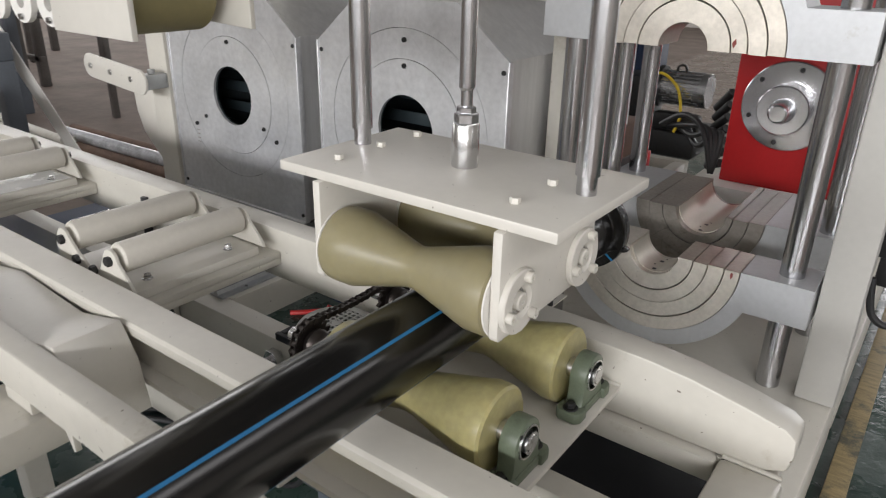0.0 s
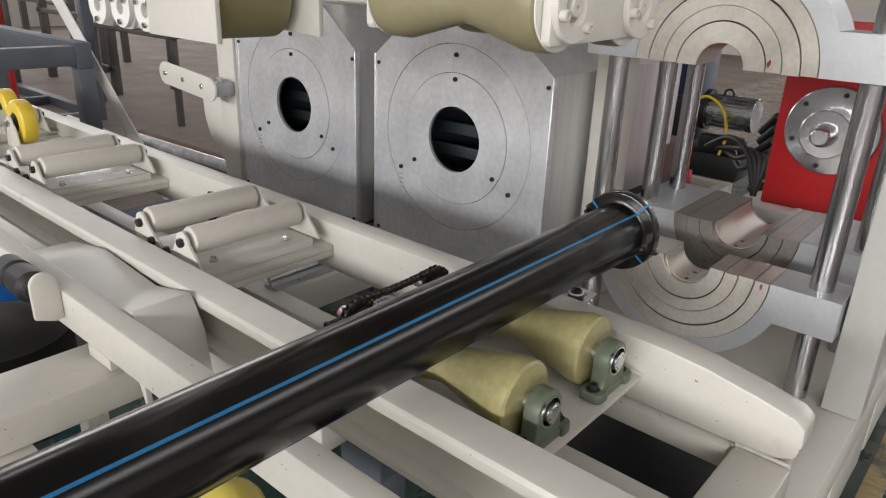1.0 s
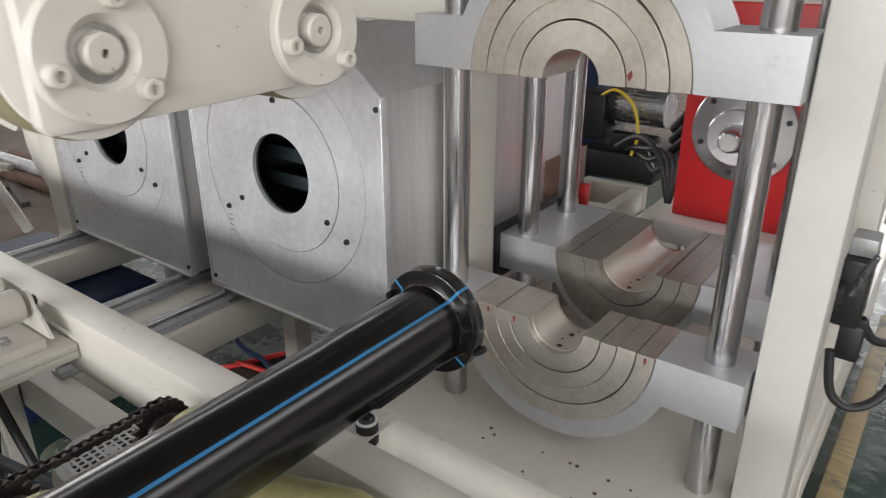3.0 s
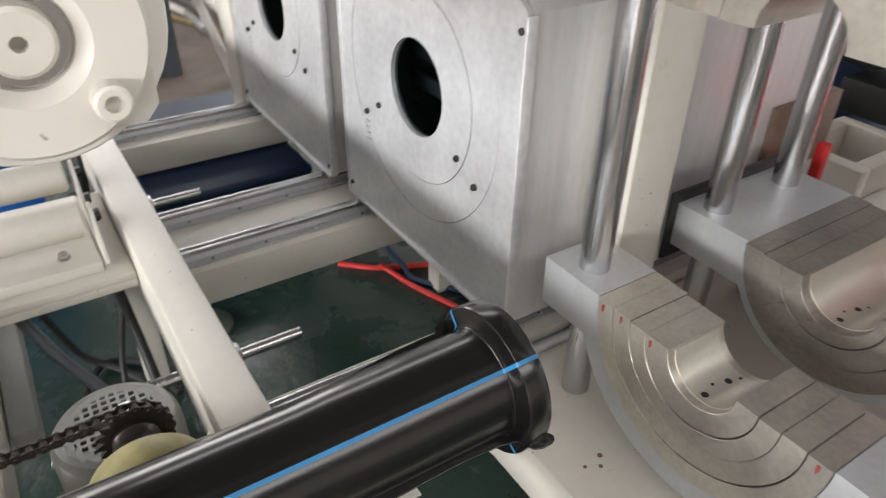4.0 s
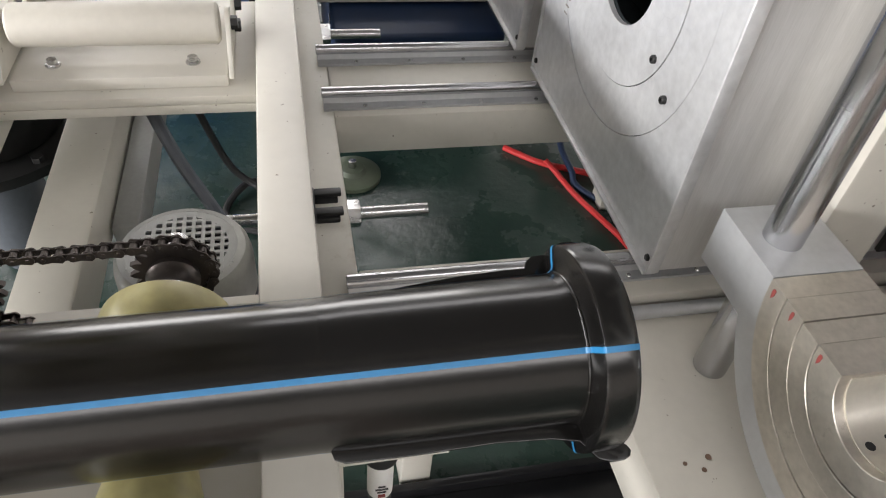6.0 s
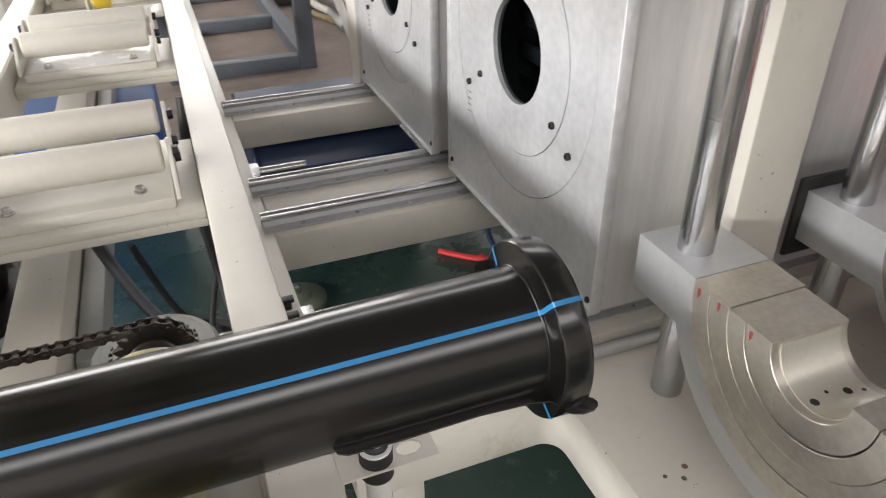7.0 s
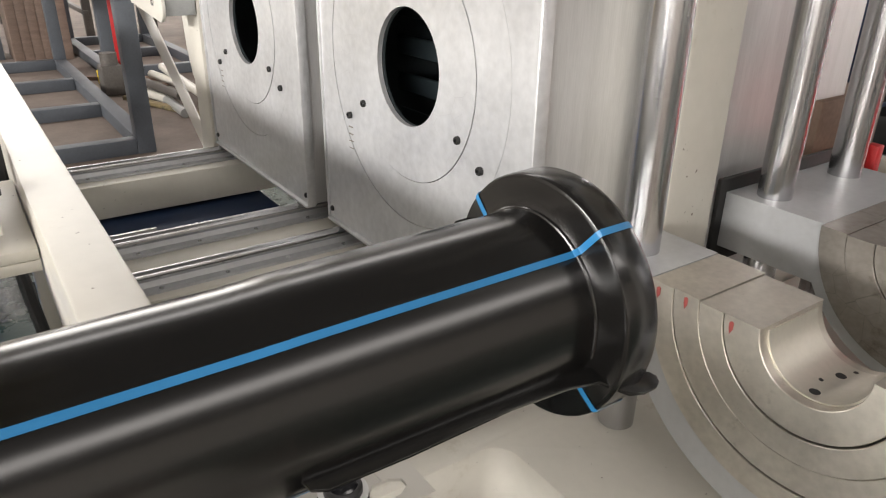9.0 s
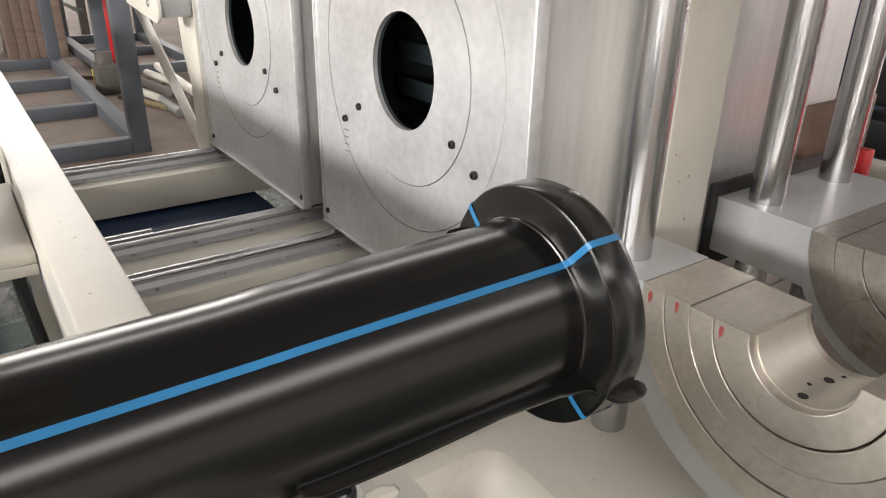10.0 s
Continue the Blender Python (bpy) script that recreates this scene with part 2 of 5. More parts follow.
def floor_material():
    """Green floor paint, worn and wet in patches; bare brown concrete past the machine; an added brown patch for the
    pipe to reflect.
    """
    m = bpy.data.materials.new("floor_paint")
    m.use_nodes = True
    nt, L = m.node_tree, m.node_tree.links
    b = nt.nodes["Principled BSDF"]
    tc = nt.nodes.new("ShaderNodeTexCoord")

    def noise_at(scale, detail=6, rough=0.6):
        n = nt.nodes.new("ShaderNodeTexNoise")
        n.inputs["Scale"].default_value, n.inputs["Detail"].default_value, n.inputs["Roughness"].default_value = scale, detail, rough
        L.new(tc.outputs["Object"], n.inputs["Vector"])
        return n

    def ramp(n, a, ca, z, cz):
        r = nt.nodes.new("ShaderNodeValToRGB")
        r.color_ramp.elements[0].position, r.color_ramp.elements[1].position = a, z
        r.color_ramp.elements[0].color, r.color_ramp.elements[1].color = (*ca, 1), (*cz, 1)
        L.new(n, r.inputs["Fac"])
        return r.outputs["Color"]

    def mixed(f, a, z):
        x = nt.nodes.new("ShaderNodeMix")
        x.data_type = "RGBA"
        L.new(f, x.inputs["Factor"])
        L.new(a, x.inputs["A"])
        L.new(z, x.inputs["B"])
        return x.outputs["Result"]

    green = ramp(noise_at(3.0).outputs["Fac"], 0.3, (0.014, 0.034, 0.027), 0.75, (0.042, 0.072, 0.058))
    scuff = ramp(noise_at(9.0, 10, 0.75).outputs["Fac"], 0.60, (0, 0, 0), 0.72, (1, 1, 1))
    pale = ramp(noise_at(30.0).outputs["Fac"], 0.3, (0.08, 0.11, 0.10), 0.7, (0.17, 0.20, 0.185))
    green = mixed(scuff, green, pale)
    brown = ramp(noise_at(1.6, 9, 0.7).outputs["Fac"], 0.3, (0.125, 0.095, 0.078), 0.7, (0.235, 0.19, 0.16))
    sep = nt.nodes.new("ShaderNodeSeparateXYZ")
    L.new(tc.outputs["Object"], sep.inputs["Vector"])
    edge = nt.nodes.new("ShaderNodeMapRange")
    edge.inputs["From Min"].default_value, edge.inputs["From Max"].default_value = -2.3, -2.6
    L.new(sep.outputs["X"], edge.inputs["Value"])
    # brown patch out of view, added to give the pipe's flank a warm reflection
    ex = nt.nodes.new("ShaderNodeMapRange")
    ex.inputs["From Min"].default_value, ex.inputs["From Max"].default_value = 1.60, 1.75
    L.new(sep.outputs["X"], ex.inputs["Value"])
    ey = nt.nodes.new("ShaderNodeMapRange")
    ey.inputs["From Min"].default_value, ey.inputs["From Max"].default_value = -0.1, -0.5
    L.new(sep.outputs["Y"], ey.inputs["Value"])
    bare = nt.nodes.new("ShaderNodeMath")
    bare.operation = "MULTIPLY"
    L.new(ex.outputs["Result"], bare.inputs[0])
    L.new(ey.outputs["Result"], bare.inputs[1])
    far = nt.nodes.new("ShaderNodeMapRange")
    far.inputs["From Min"].default_value, far.inputs["From Max"].default_value = 5.0, 5.6
    L.new(sep.outputs["Y"], far.inputs["Value"])
    most = edge.outputs["Result"]
    for o in (bare.outputs[0], far.outputs["Result"]):
        mm = nt.nodes.new("ShaderNodeMath")
        mm.operation = "MAXIMUM"
        L.new(most, mm.inputs[0])
        L.new(o, mm.inputs[1])
        most = mm.outputs[0]
    L.new(mixed(most, green, brown), b.inputs["Base Color"])
    wet = nt.nodes.new("ShaderNodeMapRange")
    wet.inputs["From Min"].default_value, wet.inputs["From Max"].default_value = 0.4, 0.6
    wet.inputs["To Min"].default_value, wet.inputs["To Max"].default_value = 0.16, 0.38
    L.new(noise_at(4.0).outputs["Fac"], wet.inputs["Value"])
    dry = nt.nodes.new("ShaderNodeMix")
    L.new(edge.outputs["Result"], dry.inputs["Factor"])
    L.new(wet.outputs["Result"], dry.inputs["A"])
    dry.inputs["B"].default_value = 0.8
    L.new(dry.outputs["Result"], b.inputs["Roughness"])
    bp = nt.nodes.new("ShaderNodeBump")
    bp.inputs["Strength"].default_value, bp.inputs["Distance"].default_value = 0.30, 0.012
    L.new(noise_at(14.0, 8).outputs["Fac"], bp.inputs["Height"])
    L.new(bp.outputs["Normal"], b.inputs["Normal"])
    M["floor"] = m


floor_material()

# ---- mesh helpers ----


def add_box(bm, x0, x1, y0, y1, z0, z1, bev=0.004, seg=2):
    r = bmesh.ops.create_cube(bm, size=1.0)
    vs = r["verts"]
    for v in vs:
        v.co = Vector((x0 + (v.co.x + 0.5) * (x1 - x0), y0 + (v.co.y + 0.5) * (y1 - y0), z0 + (v.co.z + 0.5) * (z1 - z0)))
    if bev:
        es = list({e for v in vs for e in v.link_edges})
        bmesh.ops.bevel(bm, geom=es, offset=bev, segments=seg, affect="EDGES", profile=0.5)
    return bm


def frame_of(d):
    d = Vector(d).normalized()
    a = Vector((0, 0, 1)) if abs(d.z) < 0.9 else Vector((1, 0, 0))
    u = a.cross(d).normalized()
    return u, d.cross(u), d


def lathe(bm, origin, axis, profile, seg=32, closed=False):
    """Turn a profile of (along, radius) about an axis; ends are capped where the radius is not zero."""
    u, v, d = frame_of(axis)
    o = Vector(origin)
    rings = []
    for s, r in profile:
        rings.append([bm.verts.new(o + d * s + (u * math.cos(a) + v * math.sin(a)) * r)
                      for a in (2 * math.pi * k / seg for k in range(seg))])
    n = len(rings)
    for i in range(n if closed else n - 1):
        a, b = rings[i], rings[(i + 1) % n]
        for k in range(seg):
            bm.faces.new((a[k], a[(k + 1) % seg], b[(k + 1) % seg], b[k]))
    if not closed:
        bm.faces.new(rings[0][::-1])
        bm.faces.new(rings[-1])
    return bm


def add_cyl(bm, p0, p1, r, seg=24, bev=0.0015):
    p0, p1 = Vector(p0), Vector(p1)
    L = (p1 - p0).length
    b = min(bev, r * 0.4, L * 0.4)
    return lathe(bm, p0, p1 - p0, [(0, r - b), (b, r), (L - b, r), (L, r - b)], seg)


def add_tube(bm, p0, axis, L, r0, r1, seg=48):
    return lathe(bm, p0, axis, [(0, r0), (0, r1), (L, r1), (L, r0)], seg, closed=True)


def prism(bm, pts, put, a, b, bev=0.0):
    """Extrude a flat outline; put(u, v, w) gives the place."""
    f = [bm.verts.new(put(u, v, a)) for u, v in pts]
    g = [bm.verts.new(put(u, v, b)) for u, v in pts]
    n = len(pts)
    fs = [bm.faces.new(f[::-1]), bm.faces.new(g)]
    for k in range(n):
        fs.append(bm.faces.new((f[k], f[(k + 1) % n], g[(k + 1) % n], g[k])))
    bmesh.ops.recalc_face_normals(bm, faces=fs)
    if bev:
        es = [e for e in {e for x in f + g for e in x.link_edges} if len(e.link_faces) == 2 and e.calc_face_angle(0) > 0.6]
        bmesh.ops.bevel(bm, geom=es, offset=bev, segments=2, affect="EDGES", profile=0.5)
    return bm


XZ = lambda u, v, w: Vector((u, w, v))
YZ = lambda u, v, w: Vector((w, u, v))
XY = lambda u, v, w: Vector((u, v, w))


def holed(bm, outline, centre, r, put, a, b, seg=72):
    """A plate with an outline that is seen whole from its centre, and a round hole."""
    cx, cz = centre
    angles = sorted({round(2 * math.pi * k / seg, 6) for k in range(seg)} |
                    {round(math.atan2(v - cz, u - cx) % (2 * math.pi), 6) for u, v in outline})

    def reach(t):
        dx, dz = math.cos(t), math.sin(t)
        best = None
        for (x0, z0), (x1, z1) in zip(outline, outline[1:] + outline[:1]):
            ex, ez = x1 - x0, z1 - z0
            den = dx * ez - dz * ex
            if abs(den) < 1e-9:
                continue
            s = ((x0 - cx) * ez - (z0 - cz) * ex) / den
            q = ((x0 - cx) * dz - (z0 - cz) * dx) / den
            if s > 0 and -1e-4 <= q <= 1 + 1e-4 and (best is None or s < best):
                best = s
        return best

    rings = [[], [], [], []]
    for t in angles:
        s = reach(t)
        for ring, rad, w in zip(rings, (r, s, s, r), (a, a, b, b)):
            ring.append(bm.verts.new(put(cx + rad * math.cos(t), cz + rad * math.sin(t), w)))
    n = len(angles)
    fs = []
    for i in range(4):
        p, q = rings[i], rings[(i + 1) % 4]
        for k in range(n):
            fs.append(bm.faces.new((p[k], p[(k + 1) % n], q[(k + 1) % n], q[k])))
    bmesh.ops.recalc_face_normals(bm, faces=fs)
    return bm


def arc(cx, cz, r, a0, a1, n):
    return [(cx + r * math.cos(radians(a0 + (a1 - a0) * k / n)), cz + r * math.sin(radians(a0 + (a1 - a0) * k / n))) for k in range(n + 1)]


def half_ring(bm, inner, outer, put, a, b, c=0.0012):
    """A half ring between two arcs of equal count, with small crisp chamfers round its faces."""
    rows = []
    for (u0, v0), (u1, v1) in zip(inner, outer):
        L = math.hypot(u1 - u0, v1 - v0)
        du, dv = (u1 - u0) / L * c, (v1 - v0) / L * c
        loop = [(u0, v0, b - c), (u0, v0, a + c), (u0 + du, v0 + dv, a), (u1 - du, v1 - dv, a), (u1, v1, a + c), (u1, v1, b - c), (u1 - du, v1 - dv, b), (u0 + du, v0 + dv, b)]
        rows.append([bm.verts.new(put(*p)) for p in loop])
    for p, q in zip(rows, rows[1:]):
        for k in range(8):
            bm.faces.new((p[k], p[(k + 1) % 8], q[(k + 1) % 8], q[k]))
    bm.faces.new(rows[0][::-1])
    bm.faces.new(rows[-1])
    return bm


def hexagon(bm, p, axis, across, h):
    return lathe(bm, p, axis, [(0, across / 1.732), (h * 0.85, across / 1.732), (h, across / 1.9)], 6)


def sweep(bm, pts, r, seg=10, steps=8):
    """A hose along a smooth line through points."""
    ps = [Vector(p) for p in pts]
    path = []
    for i in range(len(ps) - 1):
        p0, p1, p2, p3 = ps[max(i - 1, 0)], ps[i], ps[i + 1], ps[min(i + 2, len(ps) - 1)]
        for k in range(steps):
            t = k / steps
            path.append(0.5 * (2 * p1 + (p2 - p0) * t + (2 * p0 - 5 * p1 + 4 * p2 - p3) * t * t + (3 * p1 - p0 - 3 * p2 + p3) * t ** 3))
    path.append(ps[-1])
    rings, u = [], None
    for i, p in enumerate(path):
        d = (path[min(i + 1, len(path) - 1)] - path[max(i - 1, 0)]).normalized()
        u = frame_of(d)[0] if u is None else (u - d * u.dot(d)).normalized()
        v = d.cross(u)
        rings.append([bm.verts.new(p + (u * math.cos(2 * math.pi * k / seg) + v * math.sin(2 * math.pi * k / seg)) * r) for k in range(seg)])
    for a, b in zip(rings, rings[1:]):
        for k in range(seg):
            bm.faces.new((a[k], a[(k + 1) % seg], b[(k + 1) % seg], b[k]))
    bm.faces.new(rings[0][::-1])
    bm.faces.new(rings[-1])
    return bm


def finish(name, bm, material, smooth=True):
    me = bpy.data.meshes.new(name)
    bmesh.ops.recalc_face_normals(bm, faces=bm.faces[:])
    bm.to_mesh(me)
    bm.free()
    me.materials.append(M[material])
    if smooth:
        for p in me.polygons:
            p.use_smooth = True
        me.set_sharp_from_angle(angle=radians(32))
    return me


def thing(name, at, label, category, group="", kind=""):
    ob = new(name)
    ob.empty_display_size = 0.05
    ob.location = at
    return tagged(ob, label, category, group, kind)


def part(name, bm, material, parent, label="", kind=""):
    """Links a bmesh, drawn in world places, as one mesh under its thing."""
    me = finish(name, bm, material)
    root = parent
    off = Vector()
    while root:
        off += root.location
        root = root.parent
    me.transform(Matrix.Translation(-off))
    ob = new(name, me)
    ob.parent = parent
    return tagged(ob, label, kind=kind)


def solo(name, bm, material, label, category, group="", kind=""):
    return tagged(new(name, finish(name, bm, material)), label, category, group, kind)


def again(name, me, parent, m):
    """One more piece on shared mesh data, under a thing that is not turned."""
    ob = new(name, me)
    ob.parent = parent
    ob.matrix_basis = m
    return ob




def finned(bm, x0, x1, y, z, r0, r1, fins):
    """A finned motor barrel along x, as one outline."""
    pts = []
    for k in range(fins):
        a = 2 * math.pi * k / fins
        w = 0.28 * math.pi / fins
        for r, d in ((r0, -1.6), (r1, -1.0), (r1, 1.0), (r0, 1.6)):
            pts.append((y + r * math.cos(a + d * w), z + r * math.sin(a + d * w)))
    return prism(bm, pts, YZ, x0, x1)


def shell(bm, pts, put, a, b, t):
    """A bent sheet round a closed outline."""
    n = len(pts)
    cx, cz = sum(p[0] for p in pts) / n, sum(p[1] for p in pts) / n
    inner = [(u - t * (1 if u > cx else -1), v - t * (1 if v > cz else -1)) for u, v in pts]
    rings = [[bm.verts.new(put(u, v, w)) for u, v in q] for q, w in ((pts, a), (pts, b), (inner, b), (inner, a))]
    for i in range(4):
        p, q = rings[i], rings[(i + 1) % 4]
        for k in range(n):
            bm.faces.new((p[k], p[(k + 1) % n], q[(k + 1) % n], q[k]))
    return bm


BM = bmesh.new

# ---- the hall ----
FLOOR = 0.05
bm = BM()
add_box(bm, -18, 16, -12, 16, FLOOR - 0.2, FLOOR, 0)
solo("floor", bm, "floor", "green painted factory floor, wet and worn, bare brown concrete beyond", "floor", kind="structure")
bm = BM()
add_box(bm, 16, 16.2, -12, 16, FLOOR, ROOF, 0)
solo("wall_east", bm, "wall_paint", "dull beige factory hall wall", "wall", kind="structure")
bm = BM()
for b in ((-12, 16, FLOOR, 2.0), (-12, 16, 6.2, ROOF), (-12, -7.1, 2.0, 6.2), (13.1, 16, 2.0, 6.2)):
    add_box(bm, -18.2, -18, *b, 0)
solo("wall_west", bm, "wall_paint", "dull beige factory hall wall with a long window opening", "wall", kind="structure")
bm = BM()
for b in ((-18, 16, 6.6, ROOF), (-18, -0.5, FLOOR, 6.6), (8.5, 16, FLOOR, 6.6), (-0.5, 8.5, FLOOR, 0.4)):
    add_box(bm, b[0], b[1], 16, 16.2, b[2], b[3], 0)
solo("wall_north", bm, "wall_paint", "dull beige factory hall wall with a wide gate opening", "wall", kind="structure")
bm = BM()
for b in ((-18, 16, FLOOR, 2.9), (-18, 16, 4.4, ROOF), (-18, -4.5, 2.9, 4.4), (13.5, 16, 2.9, 4.4)):
    add_box(bm, b[0], b[1], -12.2, -12, b[2], b[3], 0)
solo("wall_south", bm, "wall_paint", "dull beige factory hall wall with a long window opening", "wall", kind="structure")
bm = BM()
last = -18
for xx in (-8.0, 8.0):
    add_box(bm, last, xx - 1.1, -12.2, 16.2, ROOF, ROOF + 0.15, 0)
    add_box(bm, xx - 1.1, xx + 1.1, -12.2, -9.5, ROOF, ROOF + 0.15, 0)
    add_box(bm, xx - 1.1, xx + 1.1, 10.5, 16.2, ROOF, ROOF + 0.15, 0)
    last = xx + 1.1
add_box(bm, last, 16, -12.2, 16.2, ROOF, ROOF + 0.15, 0)
solo("ceiling", bm, "roof_sheet", "grey sheet roof with long skylight openings", "ceiling", kind="structure")

# ---- the pipe ----
PX, PZ, PR, PY, RIM = 0.910, 1.0955, 0.068, -0.0045, -0.0105
pipe = thing("plastic_pipe", (PX, -0.8, PZ), "black plastic pipe with blue stripes and a moulded flange end", "pipe")
bm = BM()
lathe(bm, (PX, PY, PZ), (0, 1, 0), [(-3.6, 0.060), (-3.6, PR), (-0.70, PR), (-0.674, PR), (-0.671, PR + 0.0003), (-0.668, PR + 0.00045), (-0.660, PR + 0.0006), (-0.648, PR + 0.0014), (-0.60, PR + 0.0022), (-0.46, PR + 0.0035),
      (-0.455, PR + 0.0036), (-0.4468, PR + 0.0040), (-0.4455, PR + 0.0042), (-0.4450, PR + 0.0054), (-0.4440, PR + 0.0060), (-0.4432, PR + 0.0056), (-0.4428, PR + 0.0070), (-0.4420, PR + 0.0100), (-0.4412, PR + 0.016), (-0.4402, 0.1050 + RIM), (-0.4400, 0.1068 + RIM), (-0.4394, 0.1082 + RIM), (-0.4382, 0.1090 + RIM), (-0.436, 0.1093 + RIM), (-0.414, 0.1100 + RIM),
      (-0.409, 0.108 + RIM), (-0.407, 0.104 + RIM), (-0.407, 0.064), (-0.5, 0.060)], 96, closed=True)
part("pipe_wall", bm, "hdpe", pipe)
for a0 in (50.8, 140.8, 230.8, 320.8):
    bm = BM()
    rows = [(-3.6, PR), (-0.70, PR), (-0.674, PR), (-0.671, PR + 0.0003), (-0.668, PR + 0.00045), (-0.660, PR + 0.0006), (-0.648, PR + 0.0014), (-0.60, PR + 0.0022), (-0.46, PR + 0.0035), (-0.455, PR + 0.0036), (-0.4468, PR + 0.0042), (-0.4452, PR + 0.0060), (-0.4430, PR + 0.0070), (-0.4420, PR + 0.0105), (-0.4412, PR + 0.016), (-0.4402, 0.1050 + RIM), (-0.4400, 0.1070 + RIM), (-0.4385, 0.1090 + RIM), (-0.436, 0.1095 + RIM), (-0.414, 0.1100 + RIM), (-0.409, 0.108 + RIM)]
    vs = []
    for y, r in rows:
        w = 0.0026 / r
        dy = -0.0007 if -0.442 < y < -0.43 else 0.0
        vs.append([bm.verts.new((PX + (r + 0.0007) * math.cos(radians(a0) + w * k), y + dy + PY, PZ + (r + 0.0007) * math.sin(radians(a0) + w * k))) for k in (-1, -0.33, 0.33, 1)])
    for p, q in zip(vs, vs[1:]):
        for k in range(3):
            bm.faces.new((p[k], p[k + 1], q[k + 1], q[k]))
    part("stripe", bm, "stripe", pipe, "blue stripe along the pipe")
FC, FS = math.cos(radians(21.5)), math.sin(radians(21.5))
for side in (1, -1):
    bm = BM()
    if side > 0:
        edge = [(-0.668, PR - 0.004), (-0.664, PR + 0.008), (-0.655, PR + 0.012), (-0.60, PR + 0.013), (-0.52, PR + 0.012), (-0.47, PR + 0.015), (-0.445, PR + 0.020)]
    else:
        edge = [(-0.650, PR - 0.004), (-0.62, PR + 0.004), (-0.58, PR + 0.009), (-0.53, PR + 0.014), (-0.485, PR + 0.0165), (-0.462, PR + 0.0165), (-0.459, PR + 0.024), (-0.452, PR + 0.029)]
    outline = edge + [(-0.437, 0.108 + RIM), (-0.430, 0.116 + RIM), (-0.418, 0.120 + RIM), (-0.406, 0.120 + RIM), (-0.400, 0.117 + RIM), (-0.398, 0.112 + RIM), (-0.401, 0.107 + RIM), (-0.409, 0.102 + RIM), (-0.42, 0.09), (-0.44, PR - 0.004)]
    prism(bm, outline, lambda u, v, w: Vector((PX + side * v * FC + w * FS, u + PY, PZ - side * v * FS + w * FC)), -0.0018, 0.0018, 0.0008)
    part("moulding_flash", bm, "hdpe", pipe, "thin flash left along the mould parting line")

# ---- conveyor bed ----
bed = thing("conveyor_bed", (0, -1.0, FLOOR), "cream painted welded steel conveyor bed with tapered beam ends", "machine frame")


def bed_beam(y0, y1, zb=0.85, x0=-3.6):
    bm = BM()
    prism(bm, [(x0, zb), (1.413, zb), (1.458, 0.868), (1.465, 0.90), (1.463, 0.935), (1.443, 0.950), (1.373, 0.966), (1.273, 0.984), (1.193, 0.992), (1.093, 0.995), (x0, 0.995)], XZ, y0, y1, 0.006)
    return bm


part("beam", bed_beam(-0.737, -0.663), "cream", bed)
bm = BM()
prism(bm, [(-1.255, 0.968), (-1.252, 0.962), (-1.245, 0.960), (-1.232, 0.956), (-1.232, 0.886), (-1.245, 0.882), (-1.255, 0.877), (-1.257, 0.866), (-1.251, 0.858), (-1.235, 0.855),
           (-1.170, 0.855), (-1.170, 0.988), (-1.175, 0.994), (-1.240, 0.995), (-1.250, 0.992), (-1.255, 0.984)], YZ, -3.6, 1.458, 0.0)
part("beam", bm, "cream", bed, "cream channel beam with rounded flanges")
bm = BM()
add_box(bm, -3.6, 1.25, -1.452, -1.402, 0.90, 0.994, 0.005)
part("beam", bm, "cream", bed)
bm = BM()
add_box(bm, 1.351, 1.460, -1.168, -0.739, 0.74, 0.852, 0.010)
part("end_beam", bm, "cream", bed)
bm = BM()
add_box(bm, -3.6, 0.42, -0.66, -0.575, 0.445, 0.572, 0.006)
part("lower_tube", bm, "cream", bed)
bm = BM()
add_box(bm, -3.6, 0.60, -1.14, -1.04, 0.64, 0.75, 0.006)
part("lower_tube", bm, "cream", bed)
bm = BM()
add_box(bm, -3.6, 0.22, -1.035, -0.985, 0.60, 0.68, 0.006)
part("lower_tube", bm, "motor_grey", bed, "grey steel tube")
bm = BM()
add_box(bm, -3.6, 0.9, -1.72, -1.62, 0.70, 0.786, 0.006)
part("lower_tube", bm, "cream", bed)
bm = BM()
add_box(bm, 0.135, 0.315, -1.95, -1.27, 0.788, 0.868, 0.008)
part("cross_tube", bm, "cream", bed, "wide cream cross tube below the outer beam")
bm = BM()
add_box(bm, 0.195, 0.298, -1.450, -1.404, 0.869, 0.899, 0.004)
part("leg", bm, "cream", bed)
bm = BM()
prism(bm, [(0.395, 0.899), (0.425, 0.899), (0.428, 0.845), (0.420, 0.842)], XZ, -1.440, -1.428, 0.001)
part("tab", bm, "cream", bed)
for xx in (-2.4, -0.9):
    bm = BM()
    add_box(bm, xx, xx + 0.07, -1.62, -1.26, 0.71, 0.79, 0.005)
    part("cross_tube", bm, "cream", bed)
    bm = BM()
    add_box(bm, xx - 0.01, xx + 0.09, -1.452, -1.404, 0.70, 0.90, 0.005)
    part("leg", bm, "cream", bed)
for xx, yy in ((-2.9, -0.70), (-2.9, -1.215), (-0.55, -1.215), (1.368, -1.215), (-0.55, -0.70), (1.368, -0.70)):
    bm = BM()
    add_box(bm, xx, xx + 0.08, yy - 0.035, yy + 0.035, FLOOR, 0.849, 0.005)
    part("leg", bm, "cream", bed)
bm = BM()
add_box(bm, 0.640, 1.150, -1.167, -0.740, 0.904, 0.916, 0.002)
part("bearing_plate", bm, "cream_clean", bed)
bm = BM()
add_box(bm, 0.62, 1.349, -0.760, -0.700, 0.796, 0.849, 0.012)
part("lower_tube", bm, "cream", bed)
bm = BM()
